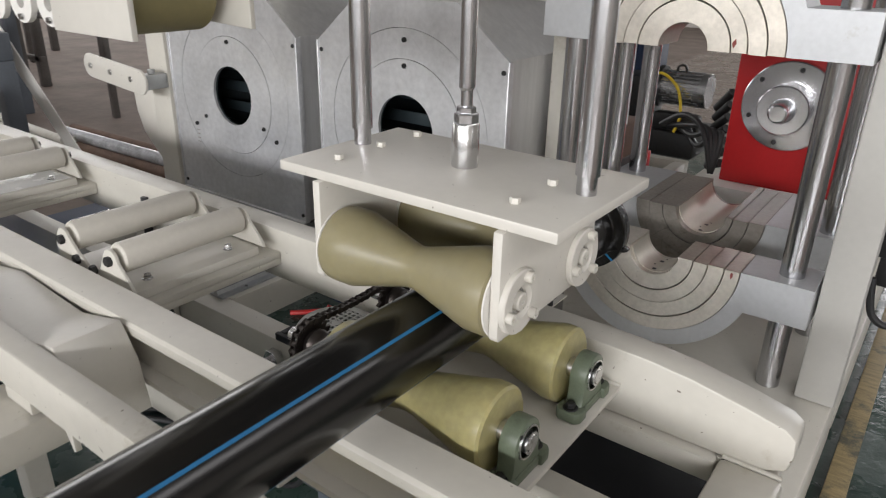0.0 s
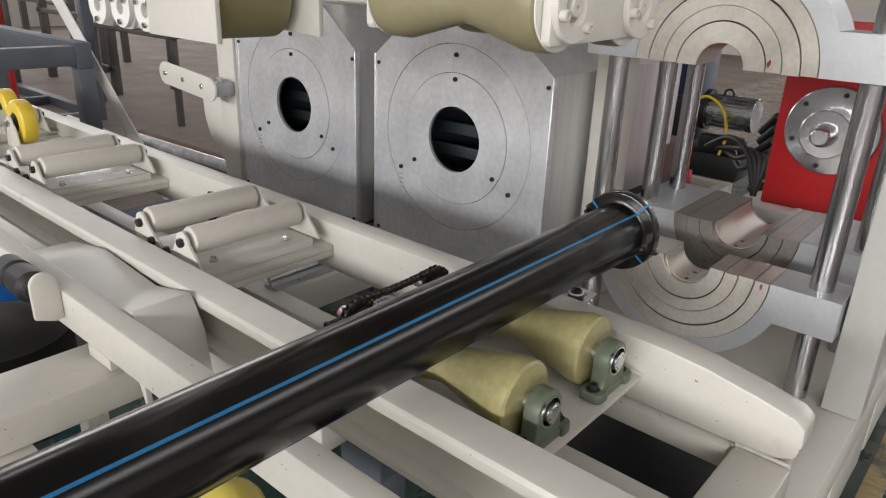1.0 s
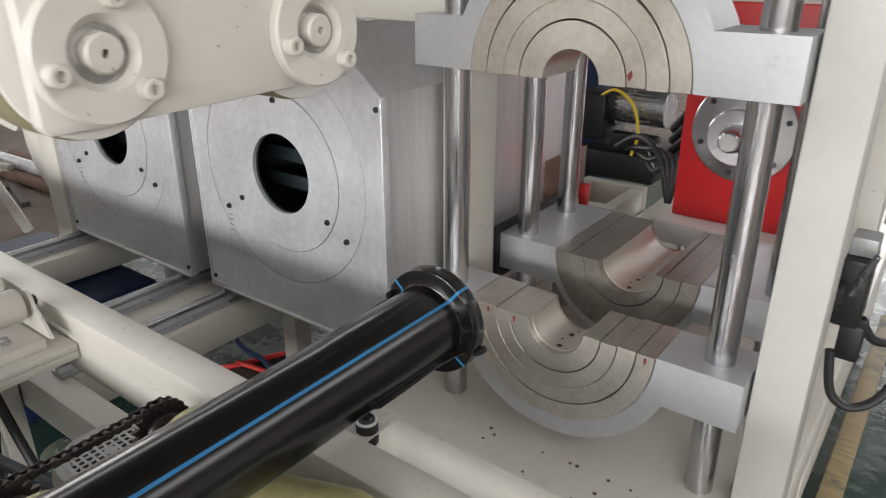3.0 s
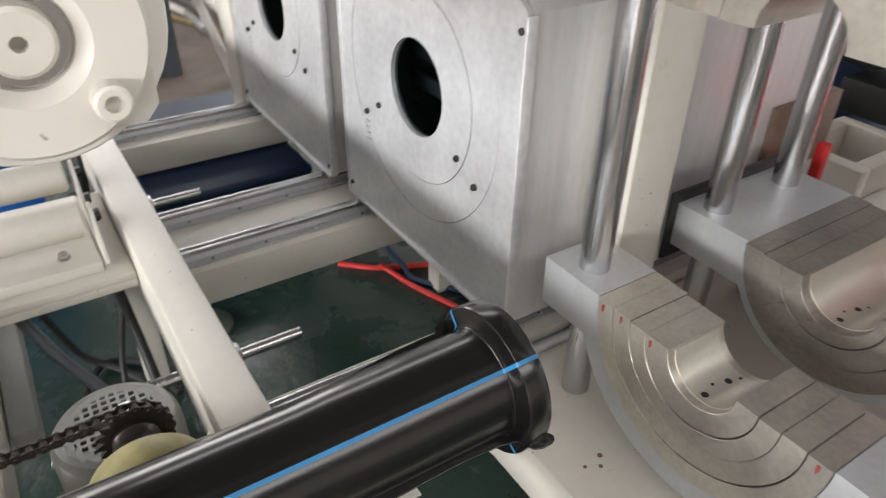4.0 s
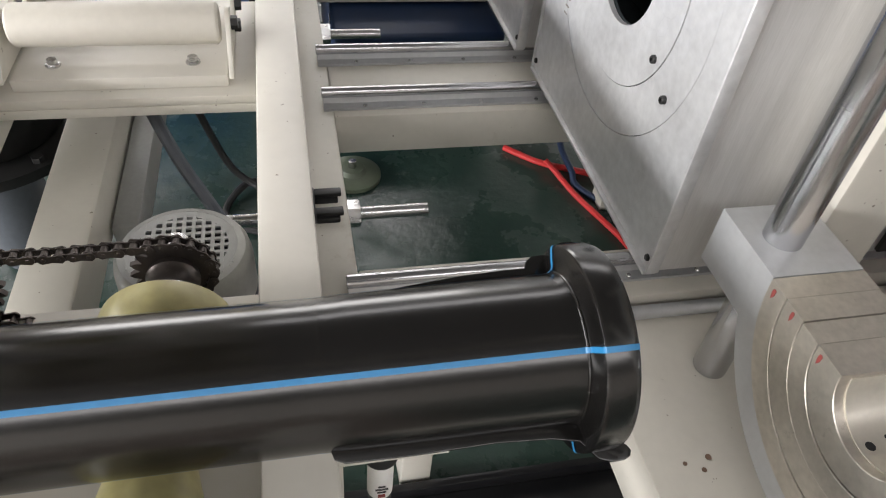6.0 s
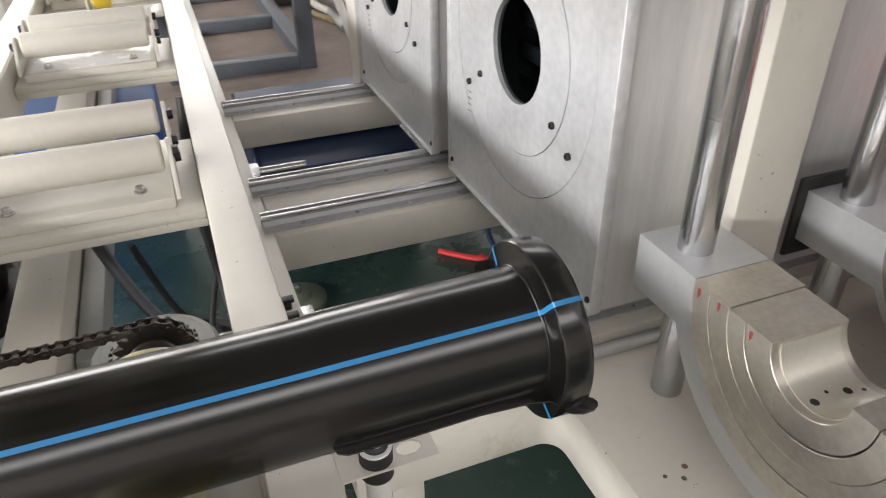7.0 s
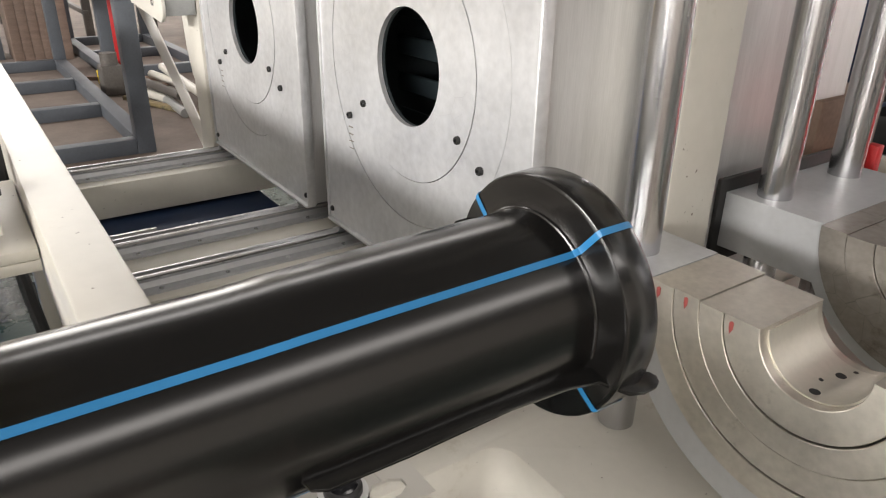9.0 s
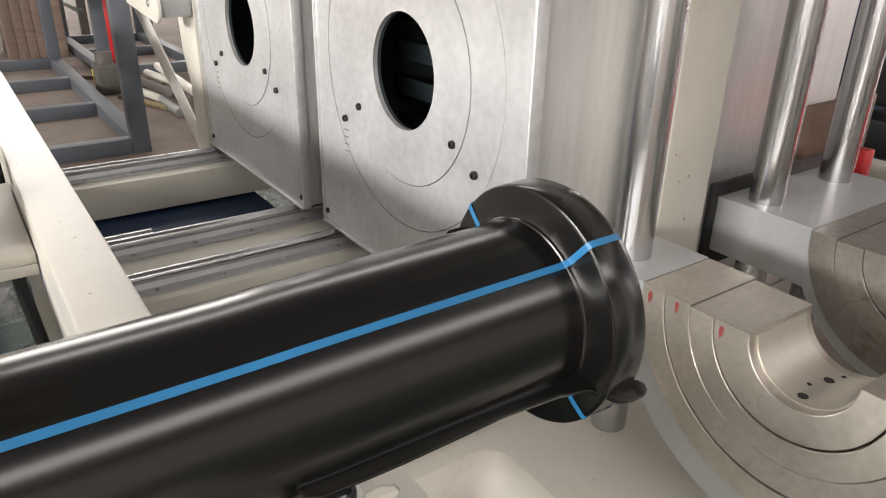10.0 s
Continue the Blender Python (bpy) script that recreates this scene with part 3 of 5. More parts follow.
add_box(bm, 0.62, 1.349, -0.955, -0.895, 0.735, 0.797, 0.012)
part("lower_tube", bm, "cream", bed)
# weld beads
for (xa, ya, za), (xb, yb, zb) in (((1.3495, -0.7385, 0.75), (1.3495, -0.7385, 0.85)), ((0.640, -0.7385, 0.9175), (1.150, -0.7385, 0.9175)), ((1.355, -0.7385, 0.853), (1.456, -0.7385, 0.853))):
    bm = BM()
    a, b = Vector((xa, ya, za)), Vector((xb, yb, zb))
    n = max(6, int((b - a).length / 0.008))
    lathe(bm, a, b - a, [((b - a).length * k / n, 0.0042 if k % 2 else 0.0052) for k in range(n + 1)], 8)
    part("weld_bead", bm, "cream", bed)
bm = BM()
prism(bm, [(-0.30, 0.95), (-0.10, 0.985), (0.16, 0.965), (0.315, 1.000), (0.36, 0.93), (0.38, 0.82), (-0.30, 0.82)], XZ, -1.398, -1.262, 0.004)
part("cover", bm, "cream_clean", bed, "cream sheet metal cover")

# threaded stop rods
for xx in (0.035, -0.852):
    rod = thing("threaded_rod", (xx, -0.62, 0.512), "zinc plated threaded rod with hexagon nuts through the bed tube", "rod", "stop rods")
    bm = BM()
    n = 150
    prof = []
    for k in range(n + 1):
        prof.append((0.50 * k / n, 0.0156 if k % 2 else 0.0164))
    lathe(bm, (xx, -0.88, 0.512), (0, 1, 0), prof, 16)
    part("rod", bm, "bright_steel", rod)
    for yy in (-0.573, -0.692):
        bm = BM()
        hexagon(bm, (xx, yy, 0.512), (0, 1, 0), 0.058, 0.030)
        part("nut", bm, "bright_steel", rod)
bm = BM()
for xa, xb in ((0.032, 0.066), (0.098, 0.132)):
    add_box(bm, xa, xb, -0.648, -0.596, 0.573, 0.588, 0.003)
    add_box(bm, xa + 0.006, xb - 0.006, -0.648, -0.588, 0.5882, 0.598, 0.002)
add_box(bm, 0.032, 0.132, -0.664, -0.6482, 0.573, 0.598, 0.003)
solo("hook_clip", bm, "black_iron", "black steel clip standing on the bed tube", "clip")

# ---- grooved rollers under the pipe ----


def pillow_block(x, y, z, parent):
    bm = BM()
    for s in (-1, 1):
        prism(bm, [(x - 0.025, y + s * 0.036), (x - 0.025, y + s * 0.060), (x - 0.017, y + s * 0.070), (x + 0.017, y + s * 0.070), (x + 0.025, y + s * 0.060), (x + 0.025, y + s * 0.036)], XY, z - 0.070, z - 0.048, 0.004)
    add_box(bm, x - 0.019, x + 0.019, y - 0.045, y + 0.045, z - 0.070, z - 0.050, 0.004)
    outline = [(y - 0.048, z - 0.054), (y - 0.040, z - 0.04), (y - 0.037, z - 0.012)] + arc(y, z, 0.039, 190, -10, 16) + [(y + 0.040, z - 0.04), (y + 0.048, z - 0.054)]
    prism(bm, outline, YZ, x - 0.016, x + 0.016, 0.004)
    block = part("pillow_block", bm, "cast_green", parent, "green cast iron pillow block bearing")
    bm = BM()
    add_tube(bm, (x + 0.010, y, z), (1, 0, 0), 0.0085, 0.0265, 0.0295, 28)
    part("bearing_ring", bm, "bright_steel", block)
    bm = BM()
    add_tube(bm, (x + 0.011, y, z), (1, 0, 0), 0.0050, 0.0195, 0.0262, 28)
    part("seal", bm, "black_iron", block)
    bm = BM()
    add_tube(bm, (x + 0.011, y, z), (1, 0, 0), 0.012, 0.0148, 0.0192, 28)
    part("inner_race", bm, "bright_steel", block)
    for s in (-1, 1):
        bm = BM()
        add_cyl(bm, (x, y + s * 0.054, z - 0.049), (x, y + s * 0.054, z - 0.036), 0.009, 6)
        add_cyl(bm, (x, y + s * 0.054, z - 0.0485), (x, y + s * 0.054, z - 0.0455), 0.014, 16)
        part("bolt", bm, "black_iron", block)
    bm = BM()
    add_cyl(bm, (x + 0.0155, y - 0.024, z + 0.022), (x + 0.0175, y - 0.024, z + 0.022), 0.004, 12)
    part("grease_port", bm, "black_iron", block)


def groove_profile(L, r, waist, lip=0.030, soft=0.012):
    pts = [(0, r - 0.006), (0.004, r - 0.001), (0.010, r), (lip, r)]
    n = 16
    for k in range(1, n):
        t = k / n
        s = abs(2 * t - 1)
        h = waist + (r - waist) * (math.sqrt(s * s + soft) - math.sqrt(soft)) / (math.sqrt(1 + soft) - math.sqrt(soft))
        pts.append((lip + (L - 2 * lip) * t, h))
    pts += [(L - lip, r), (L - 0.010, r), (L - 0.004, r - 0.001), (L, r - 0.006)]
    return pts


for yy in (-0.836, -1.072):
    v = thing("grooved_roller", (0.91, yy, 0.986), "translucent olive polyurethane hourglass roller on green bearings", "roller", "grooved support rollers")
    bm = BM()
    lathe(bm, (0.735, yy, 0.986), (1, 0, 0), groove_profile(0.350, 0.073, 0.0395), 48)
    part("roller", bm, "pu_yellow", v)
    bm = BM()
    add_cyl(bm, (0.60, yy, 0.986), (1.142, yy, 0.986), 0.0145, 24)
    add_cyl(bm, (1.085, yy, 0.986), (1.100, yy, 0.986), 0.019, 24)
    part("shaft", bm, "bright_steel", v)
    pillow_block(1.118, yy, 0.986, v)
    bm = BM()
    lathe(bm, (0.700, yy, 0.986), (1, 0, 0), [(0, 0.020), (0, 0.033), (0.004, 0.036), (0.022, 0.036), (0.026, 0.040), (0.034, 0.040), (0.034, 0.020)], 32, closed=True)
    part("collar", bm, "bright_steel", v)
    bm = BM()
    lathe(bm, (0.662, yy, 0.986), (1, 0, 0), [(0, 0.015), (0, 0.030), (0.008, 0.0315), (0.012, 0.029), (0.030, 0.029), (0.037, 0.032), (0.037, 0.015)], 32, closed=True)
    part("hub", bm, "chain_steel", v)


def sprocket(bm, x, y, z, r, teeth, w=0.007):
    pts = []
    for k in range(teeth * 4):
        a = 2 * math.pi * k / (teeth * 4)
        pts.append((y + (r + (0.006, 0.001, -0.006, 0.001)[k % 4]) * math.cos(a), z + (r + (0.006, 0.001, -0.006, 0.001)[k % 4]) * math.sin(a)))
    prism(bm, pts, YZ, x - w / 2, x + w / 2)
    add_cyl(bm, (x - 0.018, y, z), (x + 0.030, y, z), r * 0.62, 24)
    return bm


def link_mesh(wide):
    bm = BM()
    p = 0.015875
    for s in (-1, 1):
        w = s * (0.0072 if wide else 0.0052)
        outline = arc(p / 2, 0, 0.0068, -70, 70, 6) + [(0, 0.0045)] + arc(-p / 2, 0, 0.0068, 110, 250, 6) + [(0, -0.0045)]
        prism(bm, outline, lambda a, b, c: Vector((c, a, b)), w - 0.0008, w + 0.0008)
    for s in (-1, 1):
        add_cyl(bm, (-0.0088 if wide else -0.0048, s * p / 2, 0), (0.0088 if wide else 0.0048, s * p / 2, 0), 0.0025 if wide else 0.0050, 10, 0.0004)
    return finish("chain_link", bm, "chain_steel")


def chain_loop(x, c0, c1, r, label):
    """Links round two sprockets that lie in one upright plane."""
    (y0, z0), (y1, z1) = c0, c1
    L = math.hypot(y1 - y0, z1 - z0)
    a = math.atan2(z1 - z0, y1 - y0)
    total = 2 * L + 2 * math.pi * r
    n = int(round(total / 0.015875 / 2)) * 2
    ch = thing("roller_chain", (x, y0, z0), label, "chain", "drive chains")
    wide, slim = link_mesh(True), link_mesh(False)
    for k in range(n):
        s = total * k / n
        if s < L:
            p, q, d = s, r, 0.0
        elif s < L + math.pi * r:
            t = (s - L) / r
            p, q, d = L + r * math.sin(t), r * math.cos(t), -t
        elif s < 2 * L + math.pi * r:
            p, q, d = L - (s - L - math.pi * r), -r, math.pi
        else:
            t = (s - 2 * L - math.pi * r) / r
            p, q, d = -r * math.sin(t), -r * math.cos(t), math.pi - t
        q -= (0.006 if q > 0 else 0.045) * math.sin(math.pi * max(0, min(1, p / L)))
        yy, zz = p * math.cos(a) - q * math.sin(a), p * math.sin(a) + q * math.cos(a)
        again("chain_link", wide if k % 2 else slim, ch, Matrix.Translation((0, yy, zz)) @ Matrix.Rotation(a + d, 4, "X"))
    for y, z in (c0, c1):
        bm = BM()
        sprocket(bm, x, y, z, r - 0.002, max(9, int(2 * math.pi * r / 0.015875)))
        part("sprocket", bm, "chain_steel", ch)
    return ch


chain_loop(0.655, (-1.072, 0.986), (-0.836, 0.986), 0.046, "oily dark roller chain round two sprockets of the grooved rollers")
chain_loop(0.90, (-1.36, 0.62), (-1.365, 0.78), 0.060, "oily dark drive chain under the pipe")

# yellow roller under the pipe
yr = thing("yellow_roller", (0.75, -1.42, 0.66), "glossy yellow polyurethane roller under the bed", "roller")
bm = BM()
lathe(bm, (0.62, -1.415, 0.665), (1, 0, 0), groove_profile(0.34, 0.085, 0.05), 40)
part("roller", bm, "yellow_cover", yr)
bm = BM()
add_cyl(bm, (0.57, -1.415, 0.665), (1.02, -1.415, 0.665), 0.014)
part("shaft", bm, "bright_steel", yr)

# upright gear motor below the bed, fan cover on top
GX, GY, GZ = 0.500, -0.855, 0.88
gm = thing("gear_motor", (GX, GY, 0.3), "grey upright electric motor with a perforated fan cover below the bed", "motor")
bm = BM()
pts = []
for k in range(30):
    a = 2 * math.pi * k / 30
    for r, d in ((0.078, -0.047), (0.090, -0.029), (0.090, 0.029), (0.078, 0.047)):
        pts.append((GX + r * math.cos(a + d), GY + r * math.sin(a + d)))
prism(bm, pts, XY, 0.60, GZ - 0.085)
part("body", bm, "frame_grey", gm, "dark finned barrel")
bm = BM()
lathe(bm, (GX, GY, GZ - 0.085), (0, 0, 1), [(0.0, 0.094), (0.0, 0.100), (0.060, 0.099), (0.072, 0.0965), (0.081, 0.090), (0.085, 0.079), (0.081, 0.079), (0.077, 0.088), (0.05, 0.094)], 56, closed=True)
cover = part("fan_cover", bm, "motor_grey", gm, "grey fan cover with a grid of square holes")
bm = BM()
for k in range(-7, 8):
    d = k * 0.0142
    h = math.sqrt(max(0.0, 0.081 ** 2 - d * d))
    if h > 0.015:
        add_box(bm, GX + d - 0.0027, GX + d + 0.0027, GY - h, GY + h, GZ - 0.004, GZ - 0.0005, 0)
        add_box(bm, GX - h, GX + h, GY + d - 0.0027, GY + d + 0.0027, GZ - 0.0037, GZ - 0.0002, 0)
add_tube(bm, (GX, GY, GZ - 0.0045), (0, 0, 1), 0.004, 0.066, 0.0805, 48)
add_cyl(bm, (GX, GY, GZ - 0.0045), (GX, GY, GZ - 0.0003), 0.012, 24, 0.0005)
part("grille", bm, "motor_grey", cover)
bm = BM()
add_cyl(bm, (GX, GY, GZ - 0.05), (GX, GY, GZ - 0.042), 0.086, 40)
part("fan", bm, "black_iron", cover)
for a in (20, 140, 260):
    bm = BM()
    c, q = math.cos(radians(a)), math.sin(radians(a))
    hexagon(bm, (GX + 0.099 * c, GY + 0.099 * q, GZ - 0.06), (c, q, 0), 0.012, 0.006)
    part("bolt", bm, "bright_steel", cover)
bm = BM()
add_box(bm, GX - 0.08, GX + 0.08, GY - 0.08, GY + 0.08, 0.42, 0.599, 0.01)
add_box(bm, GX - 0.05, GX + 0.05, GY - 0.05, GY + 0.05, FLOOR, 0.421, 0.006)
part("gearbox", bm, "frame_grey", gm)

# ---- transport roller units ----


def roller_unit(u):
    t = thing("roller_unit", (u, -0.97, 0.95), "pair of cream rollers on bolted plate brackets across the bed", "roller unit", "transport roller units")
    bm = BM()
    add_box(bm, u - 0.19, u + 0.180, -1.168, -0.739, 0.916, 0.934, 0.003)
    add_box(bm, u + 0.172, u + 0.180, -1.168, -0.739, 0.898, 0.916, 0.002)
    part("base_channel", bm, "cream", t)
    bm = BM()
    add_box(bm, u - 0.150, u + 0.152, -1.138, -0.788, 0.9345, 0.957, 0.002)
    part("base_plate", bm, "cream_clean", t)
    for yy in (-1.145, -0.780):
        bm = BM()
        pts = [(u - 0.165, 0.958), (u - 0.165, 1.00)] + arc(u - 0.125, 1.022, 0.028, 150, 20, 6) + [(u - 0.065, 1.0), (u - 0.02, 0.974), (u + 0.03, 0.985)] + arc(u + 0.085, 1.022, 0.028, 160, 0, 6) + [(u + 0.150, 0.985), (u + 0.168, 0.958)]
        prism(bm, pts, XZ, yy - 0.004, yy + 0.004, 0.001)
        br = part("bracket", bm, "cream", t)
        for xx, zz in ((u - 0.125, 1.022), (u + 0.085, 1.022), (u - 0.065, 0.986), (u + 0.010, 0.980)):
            bm = BM()
            s = -1 if yy < -1 else 1
            hexagon(bm, (xx, yy + s * 0.004, zz), (0, s, 0), 0.021, 0.012)
            part("bolt", bm, "black_iron", br)
    for xx in (u - 0.125, u + 0.085):
        bm = BM()
        lathe(bm, (xx, -1.130, 1.022), (0, 1, 0), [(0, 0.030), (0.004, 0.035), (0.008, 0.0362), (0.327, 0.0362), (0.331, 0.035), (0.335, 0.030)], 32)
        part("roller", bm, "grey_roller", t)
    for yy in (-1.078, -0.848):
        bm = BM()
        add_cyl(bm, (u + 0.105, yy, 0.956), (u + 0.105, yy, 0.961), 0.013, 16)
        hexagon(bm, (u + 0.105, yy, 0.961), (0, 0, 1), 0.016, 0.009)
        part("bolt", bm, "bright_steel", t)


for u in (0.0, -0.925, -1.85):
    roller_unit(u)

bm = BM()
add_box(bm, -0.985, -0.790, -1.125, -0.80, 0.9575, 0.9595, 0.0005)
solo("paper_sheet", bm, "paper", "glossy white sheet lying on a roller unit base", "sheet")

# yellow guide wheels
gw = thing("guide_castor", (-1.50, -0.94, 1.05), "yellow polyurethane wheel on a cream plate fork", "castor", "yellow guide castors")
bm = BM()
lathe(bm, (-1.50, -0.970, 1.05), (0, 1, 0), [(0, 0.040), (0, 0.078), (0.005, 0.086), (0.014, 0.089), (0.046, 0.089), (0.055, 0.086), (0.060, 0.078), (0.060, 0.040)], 40, closed=True)
part("tyre", bm, "yellow", gw)
bm = BM()
lathe(bm, (-1.50, -0.974, 1.05), (0, 1, 0), [(0, 0.018), (0.004, 0.037), (0.064, 0.037), (0.068, 0.018)], 28)
part("hub", bm, "black_iron", gw)
bm = BM()
prism(bm, [(-1.56, 0.951), (-1.42, 0.951), (-1.445, 1.03)] + arc(-1.50, 1.05, 0.030, 10, 170, 8) + [(-1.54, 1.03)], XZ, -0.992, -0.985, 0.001)
add_box(bm, -1.58, -1.40, -1.168, -0.74, 0.938, 0.950, 0.003)
fork = part("fork", bm, "cream", gw)
bm = BM()
hexagon(bm, (-1.50, -0.992, 1.05), (0, -1, 0), 0.024, 0.014)
part("bolt", bm, "bright_steel", fork)
copy_thing(gw, pose(-1.81, -0.89, 1.05))

# ---- ovens ----


def oven(name_x, y0, label):
    ov = thing("heating_oven", (name_x, y0, 0.635), label, "oven", "heating ovens")
    zc = 1.10
    out = [(-0.41, 0.635), (0.41, 0.635), (0.41, 1.375), (0.215, 1.535), (-0.215, 1.535), (-0.41, 1.375)]
    out = [(name_x + a, b) for a, b in out]
    bm = BM()
    holed(bm, out, (name_x, zc), 0.3455, XZ, y0, y0 + 0.012, 96)
    face = part("face_plate", bm, "oven_plate", ov)
    bm = BM()
    add_tube(bm, (name_x, y0 + 0.001, zc), (0, 1, 0), 0.012, 0.2445, 0.3435, 96)
    part("outer_ring", bm, "oven_plate", ov, "brushed steel reducing ring")
    bm = BM()
    add_tube(bm, (name_x, y0 - 0.0005, zc), (0, 1, 0), 0.012, 0.1225, 0.2425, 96)
    part("inner_ring", bm, "oven_plate", ov, "brushed steel reducing ring with a round mouth")
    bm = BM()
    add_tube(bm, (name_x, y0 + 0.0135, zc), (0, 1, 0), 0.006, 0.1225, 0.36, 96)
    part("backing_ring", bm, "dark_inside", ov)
    # casing: sides, top, bottom as bent sheet with a small lip
    bm = BM()
    shell(bm, out, XZ, y0 + 0.014, y0 + 1.0, 0.006)
    part("casing", bm, "oven_steel", ov, "brushed steel casing")
    bm = BM()
    prism(bm, [(a, b) for a, b in out], XZ, y0 + 1.001, y0 + 1.007)
    part("back_plate", bm, "oven_steel", ov)
    for s in (-1, 1):
        bm = BM()
        add_box(bm, name_x + s * 0.413 - 0.004, name_x + s * 0.413 + 0.004, y0 - 0.006, y0 + 0.022, 0.633, 1.373, 0.002)
        part("edge_strip", bm, "oven_plate", face)
    bm = BM()
    add_box(bm, name_x - 0.412, name_x + 0.412, y0 - 0.010, y0 + 0.02, 0.626, 0.6335, 0.002)
    part("bottom_lip", bm, "oven_plate", face)
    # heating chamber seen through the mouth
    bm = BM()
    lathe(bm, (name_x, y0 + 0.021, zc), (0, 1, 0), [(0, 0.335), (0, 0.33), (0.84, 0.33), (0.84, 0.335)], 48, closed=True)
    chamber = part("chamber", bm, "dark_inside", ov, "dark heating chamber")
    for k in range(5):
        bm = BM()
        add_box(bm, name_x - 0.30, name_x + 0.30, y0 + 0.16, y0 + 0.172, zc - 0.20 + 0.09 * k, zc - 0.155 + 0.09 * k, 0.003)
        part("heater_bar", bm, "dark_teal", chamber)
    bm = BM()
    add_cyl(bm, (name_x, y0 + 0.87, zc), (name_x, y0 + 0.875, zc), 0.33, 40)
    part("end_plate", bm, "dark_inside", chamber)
    for R in (0.2206, 0.306):
        for a in (90, 210, 330):
            bm = BM()
            p = Vector((name_x + R * math.cos(radians(a)), y0, zc + R * math.sin(radians(a))))
            lathe(bm, p, (0, -1, 0), [(-0.001, 0.0085), (0.006, 0.0085), (0.008, 0.007), (0.008, 0.0035), (0.004, 0.0035)], 16)
            part("bolt", bm, "black_iron", ov)
    for k in range(4):
        bm = BM()
        add_box(bm, name_x - 0.275, name_x - 0.255, y0 - 0.0012, y0 + 0.002, 0.862 + 0.018 * k, 0.8645 + 0.018 * k, 0)
        part("stamp_mark", bm, "machined_dark", face)
    for s in (-1, 1):
        for z in (1.34, 0.66):
            bm = BM()
            lathe(bm, Vector((name_x + s * 0.395, y0, z)), (0, -1, 0), [(-0.001, 0.008), (0.004, 0.0075), (0.006, 0.005)], 12)
            part("bolt", bm, "black_iron", ov)


oven(0.0, 0.0, "brushed steel heating oven with a round mouth and bolted reducing rings")
oven(-0.925, -0.018, "brushed steel heating oven beside its twin, with a bolted round mouth")

# rails below the ovens
bedrail = thing("oven_slide", (0, 0, FLOOR), "cream steel beams carrying polished slide shafts below the ovens", "slide rail")
for xa, xb in ((-1.40, -1.21), (-0.63, -0.285), (0.28, 0.42)):
    bm = BM()
    add_box(bm, xa, xb, -0.574, 1.3, 0.452, 0.572, 0.005)
    part("beam", bm, "cream", bedrail)
for xx in (-1.300, -0.576, -0.345, 0.345):
    bm = BM()
    prism(bm, [(xx - 0.035, 0.573), (xx + 0.035, 0.573), (xx + 0.035, 0.580), (xx + 0.012, 0.583), (xx + 0.006, 0.600), (xx - 0.0035, 0.600), (xx - 0.012, 0.583), (xx - 0.035, 0.580)], XZ, -0.600, 1.3)
    part("shaft_support", bm, "alu_block", bedrail)
    bm = BM()
    add_cyl(bm, (xx, -0.604, 0.609), (xx, 1.3, 0.609), 0.0145, 24)
    part("shaft", bm, "chrome", bedrail)
    for k in range(6):
        for s in (-1, 1):
            bm = BM()
            add_cyl(bm, (xx + s * 0.025, -0.49 + 0.16 * k, 0.579), (xx + s * 0.025, -0.49 + 0.16 * k, 0.585), 0.006, 12)
            part("screw", bm, "bright_steel", bedrail)
for xx in (-1.36, -0.50, 0.31):
    for yy in (0.35, 1.1):
        bm = BM()
        add_box(bm, xx, xx + 0.08, yy, yy + 0.08, FLOOR, 0.451, 0.004)
        part("leg", bm, "cream", bedrail)

# post left of the ovens with a drag chain link
post = thing("support_post", (-1.44, 0.02, FLOOR), "cream steel post with a pivoting link plate and grey gusset", "post")
bm = BM()
add_box(bm, -1.50, -1.36, -0.03, 0.10, FLOOR, 2.2, 0.006)
part("post", bm, "cream", post)
bm = BM()
prism(bm, [(-1.752, 1.06), (-1.505, 1.09), (-1.505, 0.64), (-1.547, 0.677), (-1.70, 0.82), (-1.74, 0.92)], XZ, 0.02, 0.04, 0.002)
part("gusset", bm, "cream_clean", post)
bm = BM()
prism(bm, arc(-1.795, 1.152, 0.056, 95, 275, 12) + arc(-1.40, 1.118, 0.056, -85, 95, 12), XZ, -0.150, -0.138, 0.002)
link = part("link_plate", bm, "cream_clean", post)
for k in range(3):
    bm = BM()
    add_cyl(bm, (-1.79 + 0.165 * k, -0.156, 1.152 - 0.013 * k), (-1.79 + 0.165 * k, -0.146, 1.152 - 0.013 * k), 0.013, 14)
    part("bolt", bm, "bright_steel", link)
bm = BM()
add_box(bm, -1.42, -1.36, -0.137, -0.031, 1.085, 1.15, 0.004)
add_cyl(bm, (-1.39, -0.09, 1.15), (-1.39, -0.09, 1.17), 0.016)
part("pivot", bm, "motor_grey", post)

# ---- clamp base ----
base = thing("clamp_machine", (0.95, 0.3, FLOOR), "cream steel machine base with a rounded opening, carrying the clamps", "machine frame")
bm = BM()
prism(bm, [(0.43, -0.574), (0.52, -0.574), (0.52, -0.18)] + arc(0.565, -0.175, 0.045, 180, 90, 6) + arc(1.315, -0.175, 0.045, 90, 0, 6) + [(1.36, -0.18), (1.36, -0.574), (1.465, -0.574), (1.465, 2.6), (1.36, 2.6), (1.36, 1.0), (0.53, 1.0), (0.53, 2.6), (0.43, 2.6)], XY, 0.40, 0.54, 0.006)
part("base_plate", bm, "cream", base)
bm = BM()
add_box(bm, 0.531, 1.359, 2.3, 2.4, 0.405, 0.535, 0.005)
part("cross_beam", bm, "cream", base)
